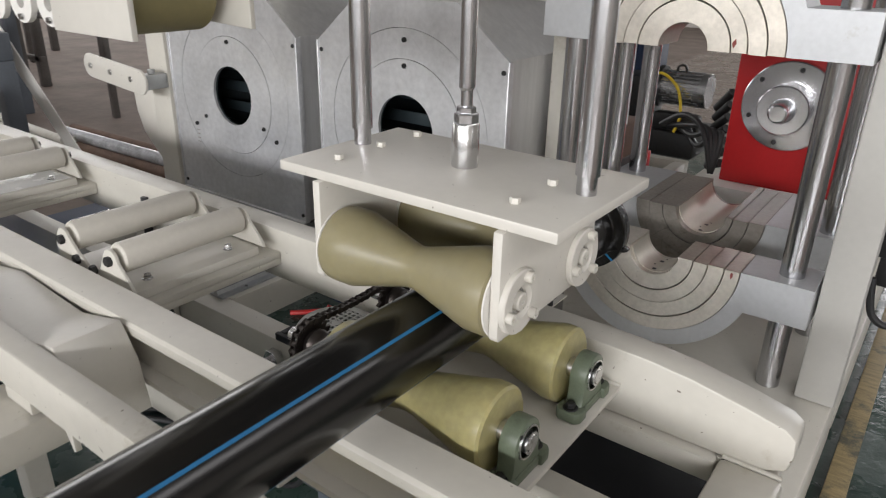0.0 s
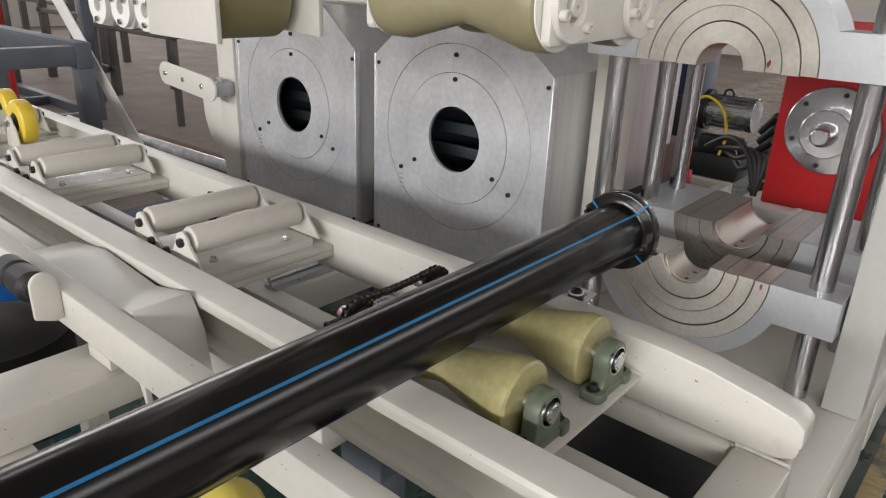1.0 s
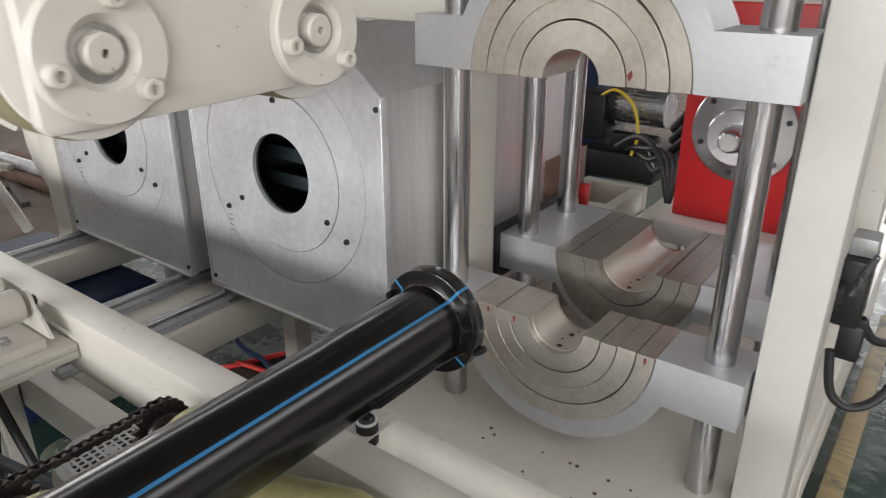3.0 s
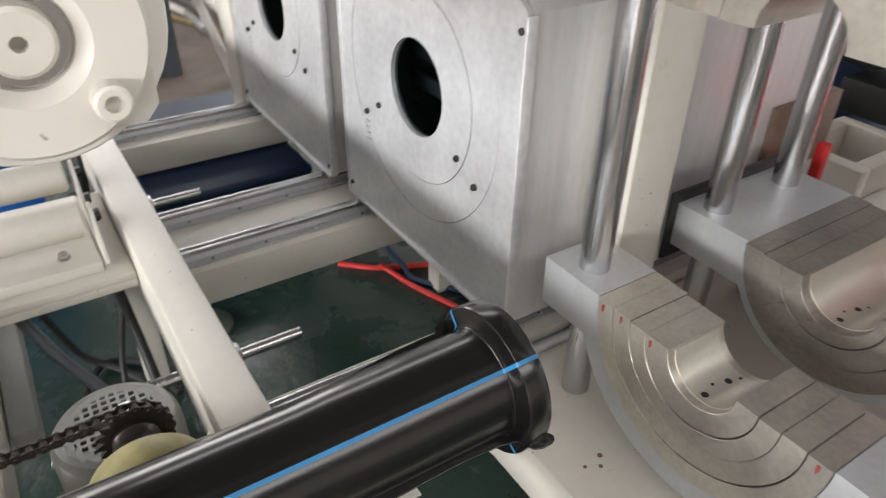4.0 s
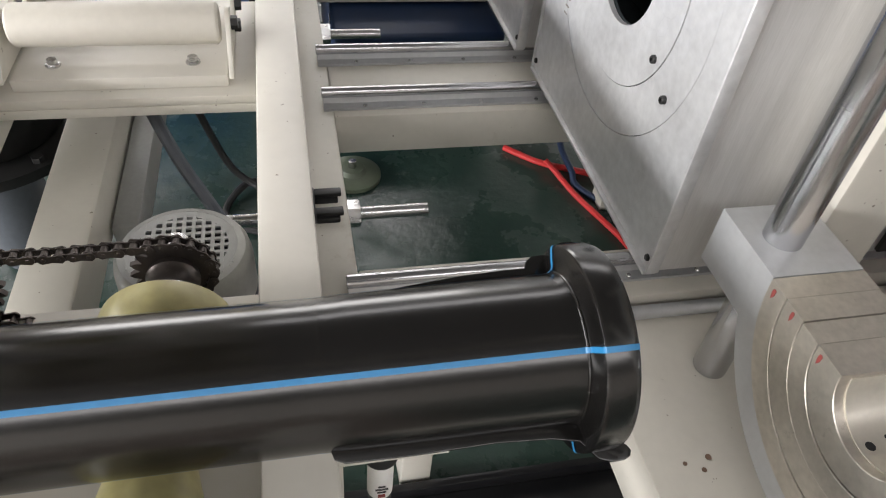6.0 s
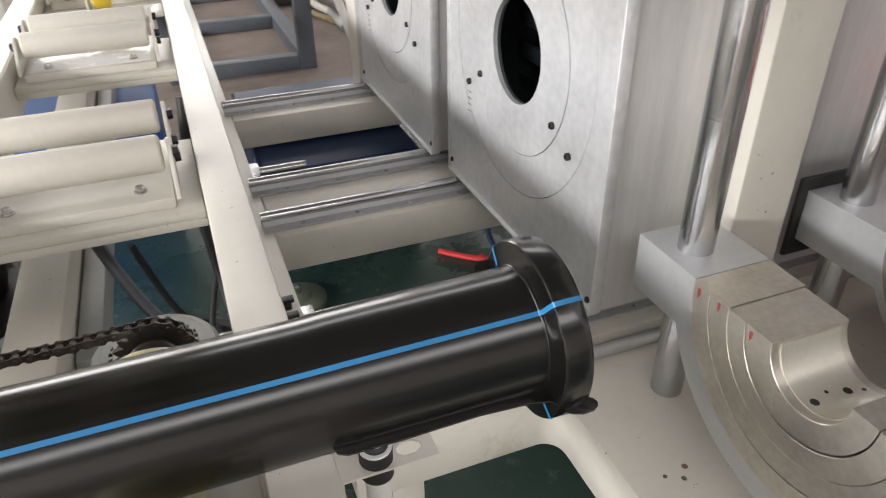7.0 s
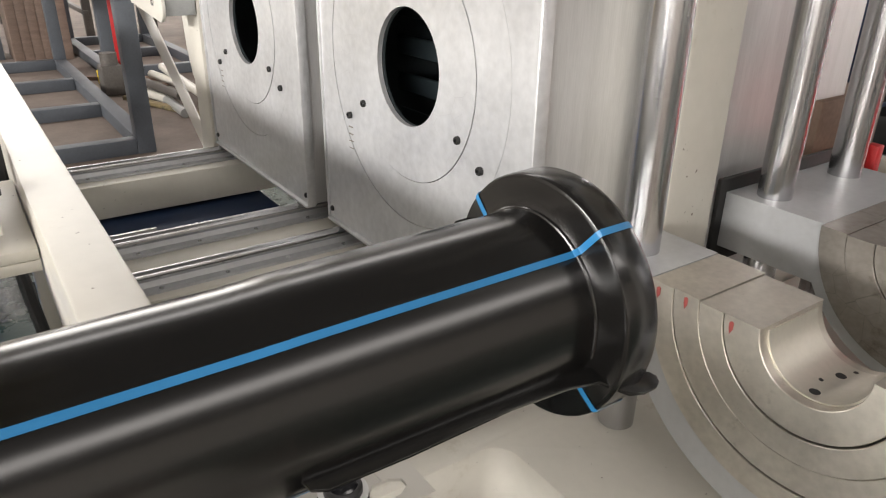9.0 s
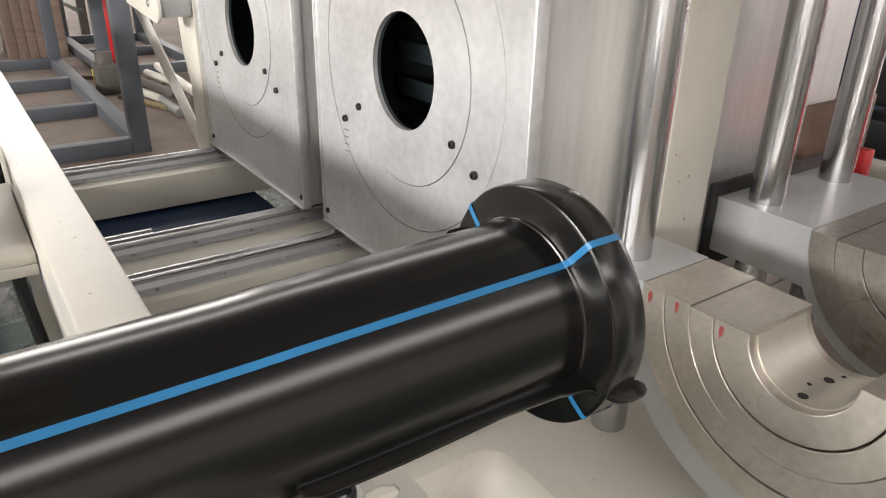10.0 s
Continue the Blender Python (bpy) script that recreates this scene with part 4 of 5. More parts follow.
for xx in (0.44, 1.38):
    for yy in (-0.5, 0.6, 2.3):
        bm = BM()
        add_box(bm, xx, xx + 0.07, yy, yy + 0.07, FLOOR, 0.399, 0.004)
        part("leg", bm, "cream", base)
for b in ((0.10, 0.425, 1.50, 1.56), (0.10, 0.425, 1.86, 1.92), (0.10, 0.16, 1.561, 1.859), (0.365, 0.425, 1.561, 1.859)):
    bm = BM()
    add_box(bm, *b, 0.42, 0.65, 0.005)
    part("rear_tube", bm, "cream", base)
for xx, yy in ((0.10, 1.50), (0.10, 1.86)):
    bm = BM()
    add_box(bm, xx, xx + 0.06, yy, yy + 0.06, FLOOR, 0.419, 0.004)
    part("leg", bm, "cream", base)
# mostly hidden panels, added to keep light off the floor under the base
for xa in (0.445, 1.405):
    for ya, yb in ((0.05, 0.598), (0.672, 2.298)):
        bm = BM()
        add_box(bm, xa, xa + 0.05, ya, yb, 0.10, 0.396, 0.006)
        part("side_skirt", bm, "cream", base)
bm = BM()
add_cyl(bm, (0.452, -0.56, 0.556), (0.452, 0.22, 0.556), 0.015)
part("slide_shaft", bm, "alu_block", base)
bm = BM()
add_box(bm, 1.366, 1.468, 0.07, 0.17, 0.541, 2.6, 0.006)
part("frame_post", bm, "cream_shaded", base)
bm = BM()
add_box(bm, 0.43, 0.52, 0.235, 0.375, 0.541, 2.6, 0.006)
part("frame_post", bm, "cream", base)
bm = BM()
add_box(bm, 1.375, 1.465, 0.95, 1.05, 0.541, 2.6, 0.006)
part("frame_post", bm, "cream_clean", base)
for k in range(14):
    bm = BM()
    xx, yy = random.uniform(0.6, 1.3), random.uniform(-0.12, 0.0)
    add_cyl(bm, (xx, yy, 0.540), (xx, yy, 0.5415), random.uniform(0.003, 0.006), 8, 0.0003)
    part("grease_spot", bm, "rust", base)

CX = 0.923


def jaw(name, y0, y1, zs, up, rings, metal, inner, label, bore=True, cut=0.2515, R=0.299, bx=0.0):
    """Half of a split clamp: a bar with a half-round body that holds half rings."""
    g = 1 if up else -1
    t = thing(name, (CX, y0, zs), label, "clamp jaw", "clamp jaws")
    H = lambda u, v, w: Vector((u, w, zs + g * (v - 0.0)))
    xo = math.sqrt(R ** 2 - 0.115 ** 2)
    pts = [(0.510, 0), (CX - cut, 0)] + arc(CX, 0, cut, 180, 0, 40)[1:-1] + [(CX + cut, 0), (1.360, 0), (1.360, 0.115), (CX + xo, 0.115)]
    a1 = math.degrees(math.asin(0.115 / R))
    pts += arc(CX, 0, R, a1, 180 - a1, 40)[1:-1] + [(CX - xo, 0.115), (0.510, 0.115)]
    bm = BM()
    prism(bm, pts, H, y0, y1)
    body = part("body", bm, "alu_block", t)
    for k, (r0, r1, dy, dz) in enumerate(rings):
        bm = BM()
        sh = bx if k == len(rings) - 1 else 0.0
        half_ring(bm, [(CX + a + sh, b + dz) for a, b in arc(0, 0, r0, 180, 0, 48)], [(CX + a, b + dz) for a, b in arc(0, 0, r1, 180, 0, 48)], H, y0 + dy, y1 - 0.004 * k)
        part("half_ring", bm, metal if k < len(rings) - 1 else inner, t)
    if bore:
        r = rings[-1][0]
        bm = BM()
        prism(bm, [(CX + a, b) for a, b in arc(bx, 0, r - 0.0005, 176, 4, 40) + arc(bx, 0, r - 0.003, 4, 176, 40)], H, y0 + 0.012, y1 - 0.03)
        liner = part("bore_liner", bm, "bore", t, "bright polished clamp bore")
        for yy, a in ((y0 + 0.030, 92), (y0 + 0.095, 92), (y0 + 0.062, 100), (y0 + 0.120, 86)):
            bm = BM()
            c, s = math.cos(radians(a)), math.sin(radians(a))
            q = r - 0.002
            p = Vector((CX + bx + q * c, yy, zs + g * q * s))
            n = Vector((-c, 0, -g * s))
            big = yy in (y0 + 0.030, y0 + 0.095)
            add_cyl(bm, p - n * 0.004, p + n * 0.0015, 0.0085 if big else 0.0045, 16)
            part("bolt", bm, "black_iron", liner)
    return t


RINGS = [(0.2085, 0.2495, -0.003, 0.001), (0.1630, 0.2065, -0.004, -0.001), (0.1225, 0.1610, -0.005, 0.001)]
low = jaw("lower_clamp_jaw", 0.02, 0.18, 0.888, False, RINGS + [(0.0725, 0.1205, -0.006, -0.001)], "machined", "machined", "machined steel lower clamp half with nested rings and red marks", bx=0.006)
upj = jaw("upper_clamp_jaw", 0.02, 0.18, 1.461, True, RINGS + [(0.0640, 0.1205, -0.006, 0.0)], "machined", "machined", "machined steel upper clamp half with nested half rings", bore=False)
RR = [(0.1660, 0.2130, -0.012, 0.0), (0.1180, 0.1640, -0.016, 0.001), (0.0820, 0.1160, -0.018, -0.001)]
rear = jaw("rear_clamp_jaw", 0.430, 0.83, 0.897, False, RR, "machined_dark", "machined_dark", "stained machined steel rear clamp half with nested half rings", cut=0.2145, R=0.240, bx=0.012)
# black plate added where the jaw block's left side lies in shadow
bm = BM()
add_box(bm, 0.498, 0.509, 0.41, 0.86, 0.74, 0.925, 0.003)
part("side_plate", bm, "black_iron", rear, "black plate standing in for the shadow beside the rear jaw")
for xx, dz in ((0.690, -0.016), (0.739, -0.012), (0.816, -0.014), (1.066, -0.03), (1.152, -0.014)):
    bm = BM()
    prism(bm, [(xx - 0.0035, 0.888 + dz + 0.006), (xx, 0.888 + dz + 0.008), (xx + 0.003, 0.888 + dz + 0.006), (xx + 0.003, 0.888 + dz - 0.004), (xx - 0.001, 0.888 + dz - 0.012), (xx - 0.0035, 0.888 + dz - 0.002)], XZ, 0.0132 if 0.8 < xx < 1.05 else 0.0155, 0.020)
    part("paint_mark", bm, "red_mark", low, "red paint mark")
bm = BM()
prism(bm, [(1.046, 1.484), (1.054, 1.496), (1.057, 1.484), (1.051, 1.472)], XZ, 0.0132, 0.02)
part("paint_mark", bm, "red_mark", upj, "red paint mark")

for xx, yy, who in ((0.590, 0.084, "front"), (1.288, 0.098, "front"), (0.575, 0.490, "rear"), (1.315, 0.490, "rear"), (0.575, 0.748, "rear"), (1.315, 0.748, "rear")):
    col = thing("guide_column", (xx, yy, 0.54), "polished chrome guide column of the clamp", "column", "clamp guide columns")
    bm = BM()
    lathe(bm, (xx, yy, 0.541), (0, 0, 1), [(0, 0.031), (0.002, 0.0325), (0.01, 0.0325), (0.597, 0.0325), (0.601, 0.0325), (0.602, 0.03242), (0.603, 0.0325), (0.607, 0.0325), (1.94, 0.0325), (1.95, 0.0325), (1.952, 0.031)], 40)
    part("shaft", bm, "chrome", col)

# ---- press unit over the pipe ----
press = thing("press_unit", (0.89, -0.94, 1.205), "cream press unit with two olive hourglass rollers on chrome guide rods", "press unit")
bm = BM()
add_box(bm, 0.616, 1.160, -1.086, -0.766, 1.327, 1.345, 0.003)
part("top_plate", bm, "cream_clean", press)
for xa, xb in ((0.705, 0.721), (1.065, 1.081)):
    bm = BM()
    prism(bm, [(-1.095, 1.3265), (-1.095, 1.158), (-1.090, 1.151), (-1.05, 1.151), (-0.792, 1.157), (-0.785, 1.165), (-0.785, 1.3265)], YZ, xa, xb, 0.002)
    part("side_plate", bm, "cream_clean", press)
for yy in (-1.046, -0.836):
    bm = BM()
    lathe(bm, (0.7255, yy, 1.205), (1, 0, 0), groove_profile(0.335, 0.068, 0.036, 0.045, 0.004), 48)
    part("roller", bm, "olive", press, "olive polyurethane hourglass roller")
    for x0 in (0.7220, 1.0610):
        bm = BM()
        add_cyl(bm, (x0, yy, 1.205), (x0 + 0.003, yy, 1.205), 0.066, 40)
        part("washer", bm, "white_paint", press)
    bm = BM()
    lathe(bm, (1.0815, yy, 1.205), (1, 0, 0), [(0, 0.022), (0, 0.052), (0.008, 0.052), (0.010, 0.050), (0.010, 0.028), (0.004, 0.022)], 40, closed=True)
    fl = part("bearing_flange", bm, "cream_clean", press)
    bm = BM()
    lathe(bm, (1.071, yy, 1.205), (1, 0, 0), [(0, 0.015), (0.020, 0.015), (0.022, 0.013), (0.022, 0.0035), (0.014, 0.0035)], 24)
    part("shaft", bm, "cream", fl)
    bm = BM()
    add_tube(bm, (1.073, yy, 1.205), (1, 0, 0), 0.009, 0.016, 0.021, 24)
    part("bearing", bm, "bright_steel", fl)
    for a in (75, 195, 315):
        bm = BM()
        p = Vector((1.0905, yy + 0.040 * math.cos(radians(a)), 1.205 + 0.040 * math.sin(radians(a))))
        lathe(bm, p, (1, 0, 0), [(0, 0.0085), (0.011, 0.0085), (0.012, 0.007), (0.012, 0.004), (0.007, 0.004)], 16)
        part("bolt", bm, "cream", fl)
for xx, yy in ((0.652, -0.912), (1.115, -0.912)):
    bm = BM()
    lathe(bm, (xx, yy, 1.3455), (0, 0, 1), [(0, 0.016), (0.03, 0.016), (0.03, 0.0195), (0.9, 0.0195)], 32)
    part("guide_rod", bm, "chrome", press, "polished guide rod")
bm = BM()
lathe(bm, (0.886, -0.910, 1.3455), (0, 0, 1), [(0, 0.0225), (0.004, 0.0235), (0.072, 0.0235), (0.076, 0.021)], 32)
part("coupling", bm, "bright_steel", press)
bm = BM()
hexagon(bm, (0.886, -0.910, 1.422), (0, 0, 1), 0.036, 0.016)
hexagon(bm, (0.886, -0.910, 1.438), (0, 0, 1), 0.028, 0.010)
lathe(bm, (0.886, -0.910, 1.414), (0, 0, 1), [(0, 0.010), (0.06, 0.010), (0.065, 0.0135), (0.8, 0.0135)], 24)
part("piston_rod", bm, "chrome", press)
for xx, yy in ((0.694, -1.019), (0.694, -0.908), (0.696, -0.802), (1.053, -1.019), (1.054, -0.906), (1.054, -0.802)):
    bm = BM()
    hexagon(bm, (xx, yy, 1.3455), (0, 0, 1), 0.015, 0.009)
    part("bolt", bm, "cream", press)

# gantry that carries the press and the transfer unit, over the bed
gantry = thing("gantry", (0, -1.0, 2.3), "cream steel gantry beam over the bed, carried by the frame posts", "gantry")
bm = BM()
add_box(bm, -3.6, 1.495, -1.20, -0.86, 2.30, 2.42, 0.006)
part("beam", bm, "cream", gantry)
bm = BM()
add_box(bm, 1.395, 1.49, -0.859, 0.069, 2.32, 2.42, 0.006)
part("arm", bm, "cream", gantry)
bm = BM()
add_box(bm, -3.6, -3.5, -1.10, -0.98, FLOOR, 2.299, 0.006)
part("leg", bm, "cream", gantry)

# cream beam over the ovens
bm = BM()
add_box(bm, -1.36, 0.54, 0.10, 0.20, 1.548, 1.62, 0.006)
solo("oven_top_beam", bm, "cream", "cream steel beam along the top of the ovens", "beam")

# ---- transfer unit beside the press ----
tu = thing("transfer_unit", (0.3, -1.07, 1.6), "raised cream transfer unit with a dark olive cross roller", "transfer unit")
bm = BM()
add_box(bm, 0.12, 0.385, -1.19, -1.178, 1.53, 2.299, 0.002)
part("front_plate", bm, "cream_clean", tu)
bm = BM()
prism(bm, [(0.16, 1.55), (0.42, 1.538), (0.42, 2.299), (0.16, 2.299)], XZ, -0.965, -0.953, 0.002)
part("rear_plate", bm, "cream", tu)
bm = BM()
lathe(bm, (0.285, -1.176, 1.612), (0, 1, 0), [(0, 0.078), (0.004, 0.082), (0.18, 0.082), (0.184, 0.078)], 40)
part("roller", bm, "olive_dark", tu)
bm = BM()
add_cyl(bm, (0.36, -1.176, 1.70), (0.36, -0.967, 1.70), 0.018)
part("tie_bar", bm, "motor_grey", tu)
for k in range(3):
    bm = BM()
    xx = 0.07 - 0.115 * k
    lathe(bm, (xx, -1.17, 1.575), (0, 1, 0), [(0, 0.016), (0, 0.045), (0.012, 0.045), (0.012, 0.016)], 28, closed=True)
    w = part("flange", bm, "white_paint", tu)
    for a in (30, 150, 270):
        bm = BM()
        hexagon(bm, (xx + 0.032 * math.cos(radians(a)), -1.171, 1.575 + 0.032 * math.sin(radians(a))), (0, -1, 0), 0.012, 0.007)
        part("bolt", bm, "bright_steel", w)
bm = BM()
add_box(bm, -0.22, 0.118, -1.16, -1.0, 1.605, 1.70, 0.006)
part("valve_bank", bm, "white_paint", tu)
for k in range(5):
    bm = BM()
    add_cyl(bm, (-0.10 + 0.022 * k, -1.166, 1.60), (-0.10 + 0.022 * k, -1.166, 1.66), 0.008, 14)
    part("valve", bm, "black_iron", tu)

# ---- sensor under the pipe end ----
se = thing("photo_sensor", (0.911, -0.617, 0.93), "black and white cylindrical photo sensor on a small bracket", "sensor")
SX, SY = 0.911, -0.617
bm = BM()
lathe(bm, (SX, SY, 0.93), (0, 0, 1), [(-0.006, 0.0175), (-0.004, 0.019), (0.034, 0.019), (0.036, 0.0175), (0.036, 0.0145), (0.043, 0.0142), (0.045, 0.012)], 28)
part("nut", bm, "rubber", se)
bm = BM()
add_tube(bm, (SX, SY, 0.966), (0, 0, 1), 0.003, 0.0141, 0.0185, 28)
part("ring", bm, "label_white", se, "white ring")
bm = BM()
add_cyl(bm, (SX, SY, 0.972), (SX, SY, 0.9765), 0.011, 20)
part("lens", bm, "lens_dark", se)
bm = BM()
lathe(bm, (SX, SY, 0.85), (0, 0, 1), [(0, 0.012), (0.003, 0.0145), (0.078, 0.0145)], 24)
part("body", bm, "label_white", se, "white sensor body with a label")
bm = BM()
add_cyl(bm, (SX, SY, 0.835), (SX, SY, 0.852), 0.0135, 20)
add_cyl(bm, (SX, SY, 0.80), (SX, SY, 0.836), 0.004, 12)
part("cable_end", bm, "rubber", se)
bm = BM()
for k, w in enumerate((0.010, 0.014, 0.008)):
    add_box(bm, SX + 0.0142, SX + 0.0151, SY - w / 2, SY + w / 2, 0.868 + 0.006 * k, 0.8705 + 0.006 * k, 0)
part("label_text", bm, "rubber", se)
bm = BM()
add_box(bm, SX + 0.0142, SX + 0.0152, SY - 0.004, SY + 0.004, 0.858, 0.864, 0)
part("label_mark", bm, "red_mark", se)
bm = BM()
prism(bm, [(SX + 0.020, -0.662), (SX + 0.020, SY + 0.068), (SX - 0.034, SY + 0.068), (SX - 0.034, SY + 0.0385), (SX - 0.012, SY + 0.0385), (SX - 0.012, SY + 0.044), (SX - 0.006, SY + 0.053), (SX + 0.002, SY + 0.053), (SX + 0.008, SY + 0.044),
           (SX + 0.008, SY + 0.030), (SX + 0.002, SY + 0.024), (SX - 0.006, SY + 0.024), (SX - 0.012, SY + 0.030), (SX - 0.012, SY + 0.0380), (SX - 0.034, SY + 0.0380), (SX - 0.034, -0.662)], XY, 0.946, 0.949)
add_box(bm, SX - 0.034, SX + 0.020, -0.662, -0.6585, 0.86, 0.947, 0)
part("bracket", bm, "cream_clean", se, "pale bent plate with a slot")
se.location.z += 0.018

# ---- expander behind the clamps ----
ex = thing("expander_head", (0.96, 1.35, 0.72), "red painted expander carriage with a polished steel flange and mandrel", "machine head")
bm = BM()
add_box(bm, 0.738, 1.222, 1.35, 1.43, 0.745, 1.55, 0.005)
part("red_plate", bm, "red_paint", ex)
bm = BM()
lathe(bm, (0.968, 1.349, 1.112), (0, -1, 0), [(0, 0.187), (0.03, 0.185), (0.034, 0.181), (0.034, 0.13), (0.036, 0.10), (0.13, 0.10), (0.135, 0.096), (0.135, 0.05), (0.17, 0.048), (0.215, 0.036), (0.22, 0.03)], 56)
part("mandrel", bm, "chrome", ex, "polished flange and mandrel")
for k in range(6):
    bm = BM()
    a = radians(60 * k + 20)
    add_cyl(bm, (0.968 + 0.155 * math.cos(a), 1.314, 1.112 + 0.155 * math.sin(a)), (0.968 + 0.155 * math.cos(a), 1.310, 1.112 + 0.155 * math.sin(a)), 0.010, 14)
    part("bolt", bm, "black_iron", ex)
bm = BM()
add_box(bm, 0.70, 1.22, 1.25, 1.95, 0.656, 0.744, 0.005)
part("carriage", bm, "white_paint", ex)
for xx in (0.62, 1.20):
    bm = BM()
    add_cyl(bm, (xx + 0.05, 0.95, 0.63), (xx + 0.05, 2.5, 0.63), 0.026)
    part("slide_shaft", bm, "chrome", ex)

hp = thing("hydraulic_unit", (0.35, 1.9, 0.6), "black hydraulic pump unit with a silver finned motor and hoses", "pump unit")
bm = BM()
finned(bm, 0.20, 0.42, 1.95, 1.02, 0.083, 0.097, 24)
add_cyl(bm, (0.42, 1.95, 1.02), (0.46, 1.95, 1.02), 0.095, 32)
part("motor", bm, "bright_steel", hp, "silver finned electric motor")
bm = BM()
lathe(bm, (0.29, 1.95, 1.12), (0, 1, 0), [(-0.006, 0.020), (-0.006, 0.032), (0.006, 0.032), (0.006, 0.020)], 20, closed=True)
part("lifting_eye", bm, "black_iron", hp)
bm = BM()
add_cyl(bm, (0.17, 1.95, 1.02), (0.20, 1.95, 1.02), 0.115, 32)
add_box(bm, -0.02, 0.17, 1.82, 2.06, 0.84, 1.08, 0.02)
add_box(bm, 0.05, 0.46, 1.80, 2.2, 0.655, 0.80, 0.02)
add_box(bm, 0.20, 0.46, 1.82, 1.90, 0.80, 0.90, 0.02)
part("pump_block", bm, "black_iron", hp)
for k in range(7):
    bm = BM()
    add_cyl(bm, (0.60, 1.62, 0.70 + 0.05 * k), (0.68, 1.56, 0.74 + 0.06 * k), 0.022, 14)
    part("fitting", bm, "black_iron", hp)
bm = BM()
sweep(bm, [(0.12, 1.84, 1.06), (0.22, 1.82, 1.11), (0.32, 1.82, 1.04), (0.36, 1.81, 0.90), (0.34, 1.80, 0.80)], 0.008)
part("yellow_cable", bm, "yellow_tape", hp, "yellow striped cable")
for k in range(4):
    bm = BM()
    sweep(bm, [(0.30 + 0.05 * k, 1.70, 0.86), (0.45 + 0.03 * k, 1.60, 0.95 - 0.05 * k), (0.58 + 0.03 * k, 1.52, 0.90), (0.66, 1.48, 0.70)], 0.015)
    part("hose", bm, "rubber", hp)
hp.location += Vector((-0.05, 0.20, -0.03))
bm = BM()
add_box(bm, 0.30, 0.43, 0.88, 1.18, 0.80, 1.01, 0.004)
solo("rusty_block", bm, "rust", "rusty brown steel block behind the clamps", "block")
bm = BM()
add_box(bm, 0.48, 0.512, 1.03, 1.06, 0.62, 0.90, 0.004)
solo("red_bracket", bm, "red_paint", "small red painted bracket beside the clamp columns", "bracket")
cab = thing("blue_cabinet", (-0.3, 2.5, FLOOR), "tall dark blue sheet steel cabinet behind the machine", "cabinet")
bm = BM()
add_box(bm, -0.62, -0.06, 2.3, 2.75, FLOOR, 1.75, 0.01)
part("body", bm, "blue_paint", cab)
bm = BM()
sweep(bm, [(-0.10, 2.28, 1.35), (-0.02, 2.26, 1.42), (0.08, 2.24, 1.52)], 0.012)
part("red_handle", bm, "red_hose", cab)

# ---- cabinet, valve and cables beside the frame post ----
cb = thing("control_cabinet", (1.62, 1.3, FLOOR), "dark blue control cabinet with its door standing open", "cabinet")
bm = BM()
prism(bm, [(1.575, 1.005), (1.70, 0.93), (1.70, 2.4), (1.575, 2.4)], lambda u, v, w: Vector((u, w, v)), 1.02, 1.05, 0.003)
door = part("door", bm, "blue_paint", cb, "dark blue open door")
bm = BM()
for dx in (0.0, 0.018):
    add_box(bm, 1.635 + dx, 1.640 + dx, 1.0165, 1.0195, 1.295, 1.330, 0)
add_box(bm, 1.640, 1.653, 1.0165, 1.0195, 1.310, 1.315, 0)
part("door_mark", bm, "label_white", door)
bm = BM()
add_box(bm, 1.47, 1.565, 1.06, 1.8, 0.95, 2.4, 0.006)
part("body", bm, "mauve_paint", cb, "mauve grey cabinet body")
vb = thing("valve_block", (1.49, 0.6, 0.9), "black pneumatic valve block with a lever on the frame", "valve")
bm = BM()
add_box(bm, 1.466, 1.53, 0.52, 0.66, 0.84, 1.02, 0.008)
add_cyl(bm, (1.47, 0.50, 0.95), (1.47, 0.44, 0.95), 0.022)
add_box(bm, 1.49, 1.545, 0.54, 0.62, 0.74, 0.84, 0.006)
part("body", bm, "black_iron", vb)
bm = BM()
add_box(bm, 1.470, 1.53, 0.55, 0.63, 1.021, 1.07, 0.006)
part("head", bm, "motor_grey", vb)
bm = BM()
add_cyl(bm, (1.50, 0.52, 0.93), (1.535, 0.50, 1.05), 0.008)
part("lever", bm, "bright_steel", vb)
for k in range(3):
    bm = BM()
    add_cyl(bm, (1.452, 0.50, 0.80 + 0.07 * k), (1.452, 0.47, 0.80 + 0.07 * k), 0.012, 12)
    part("fitting", bm, "bright_steel", vb)
vb.location.x -= 0.030
cables = [
    ("black_cable", [(1.57, 0.75, 2.4), (1.58, 0.70, 1.6), (1.60, 0.66, 1.1), (1.62, 0.62, 0.90), (1.60, 0.56, 0.70), (1.54, 0.52, 0.63), (1.48, 0.50, 0.66), (1.455, 0.50, 0.78)], 0.012),
    ("black_cable", [(1.60, 0.78, 2.4), (1.61, 0.74, 1.5), (1.62, 0.80, 1.0), (1.63, 1.0, 0.6), (1.66, 1.5, 0.16), (1.72, 1.75, FLOOR + 0.012), (1.95, 1.25, FLOOR + 0.012), (2.3, 0.9, FLOOR + 0.012)], 0.011),
    ("black_cable", [(1.50, 0.60, 0.84), (1.54, 0.62, 0.78), (1.60, 0.66, 0.80), (1.625, 0.66, 1.0)], 0.012),
    ("blue_cable", [(1.60, 3.2, FLOOR + 0.004), (1.75, 3.9, FLOOR + 0.004), (2.1, 3.9, FLOOR + 0.004), (2.6, 3.4, FLOOR + 0.004)], 0.004),
]
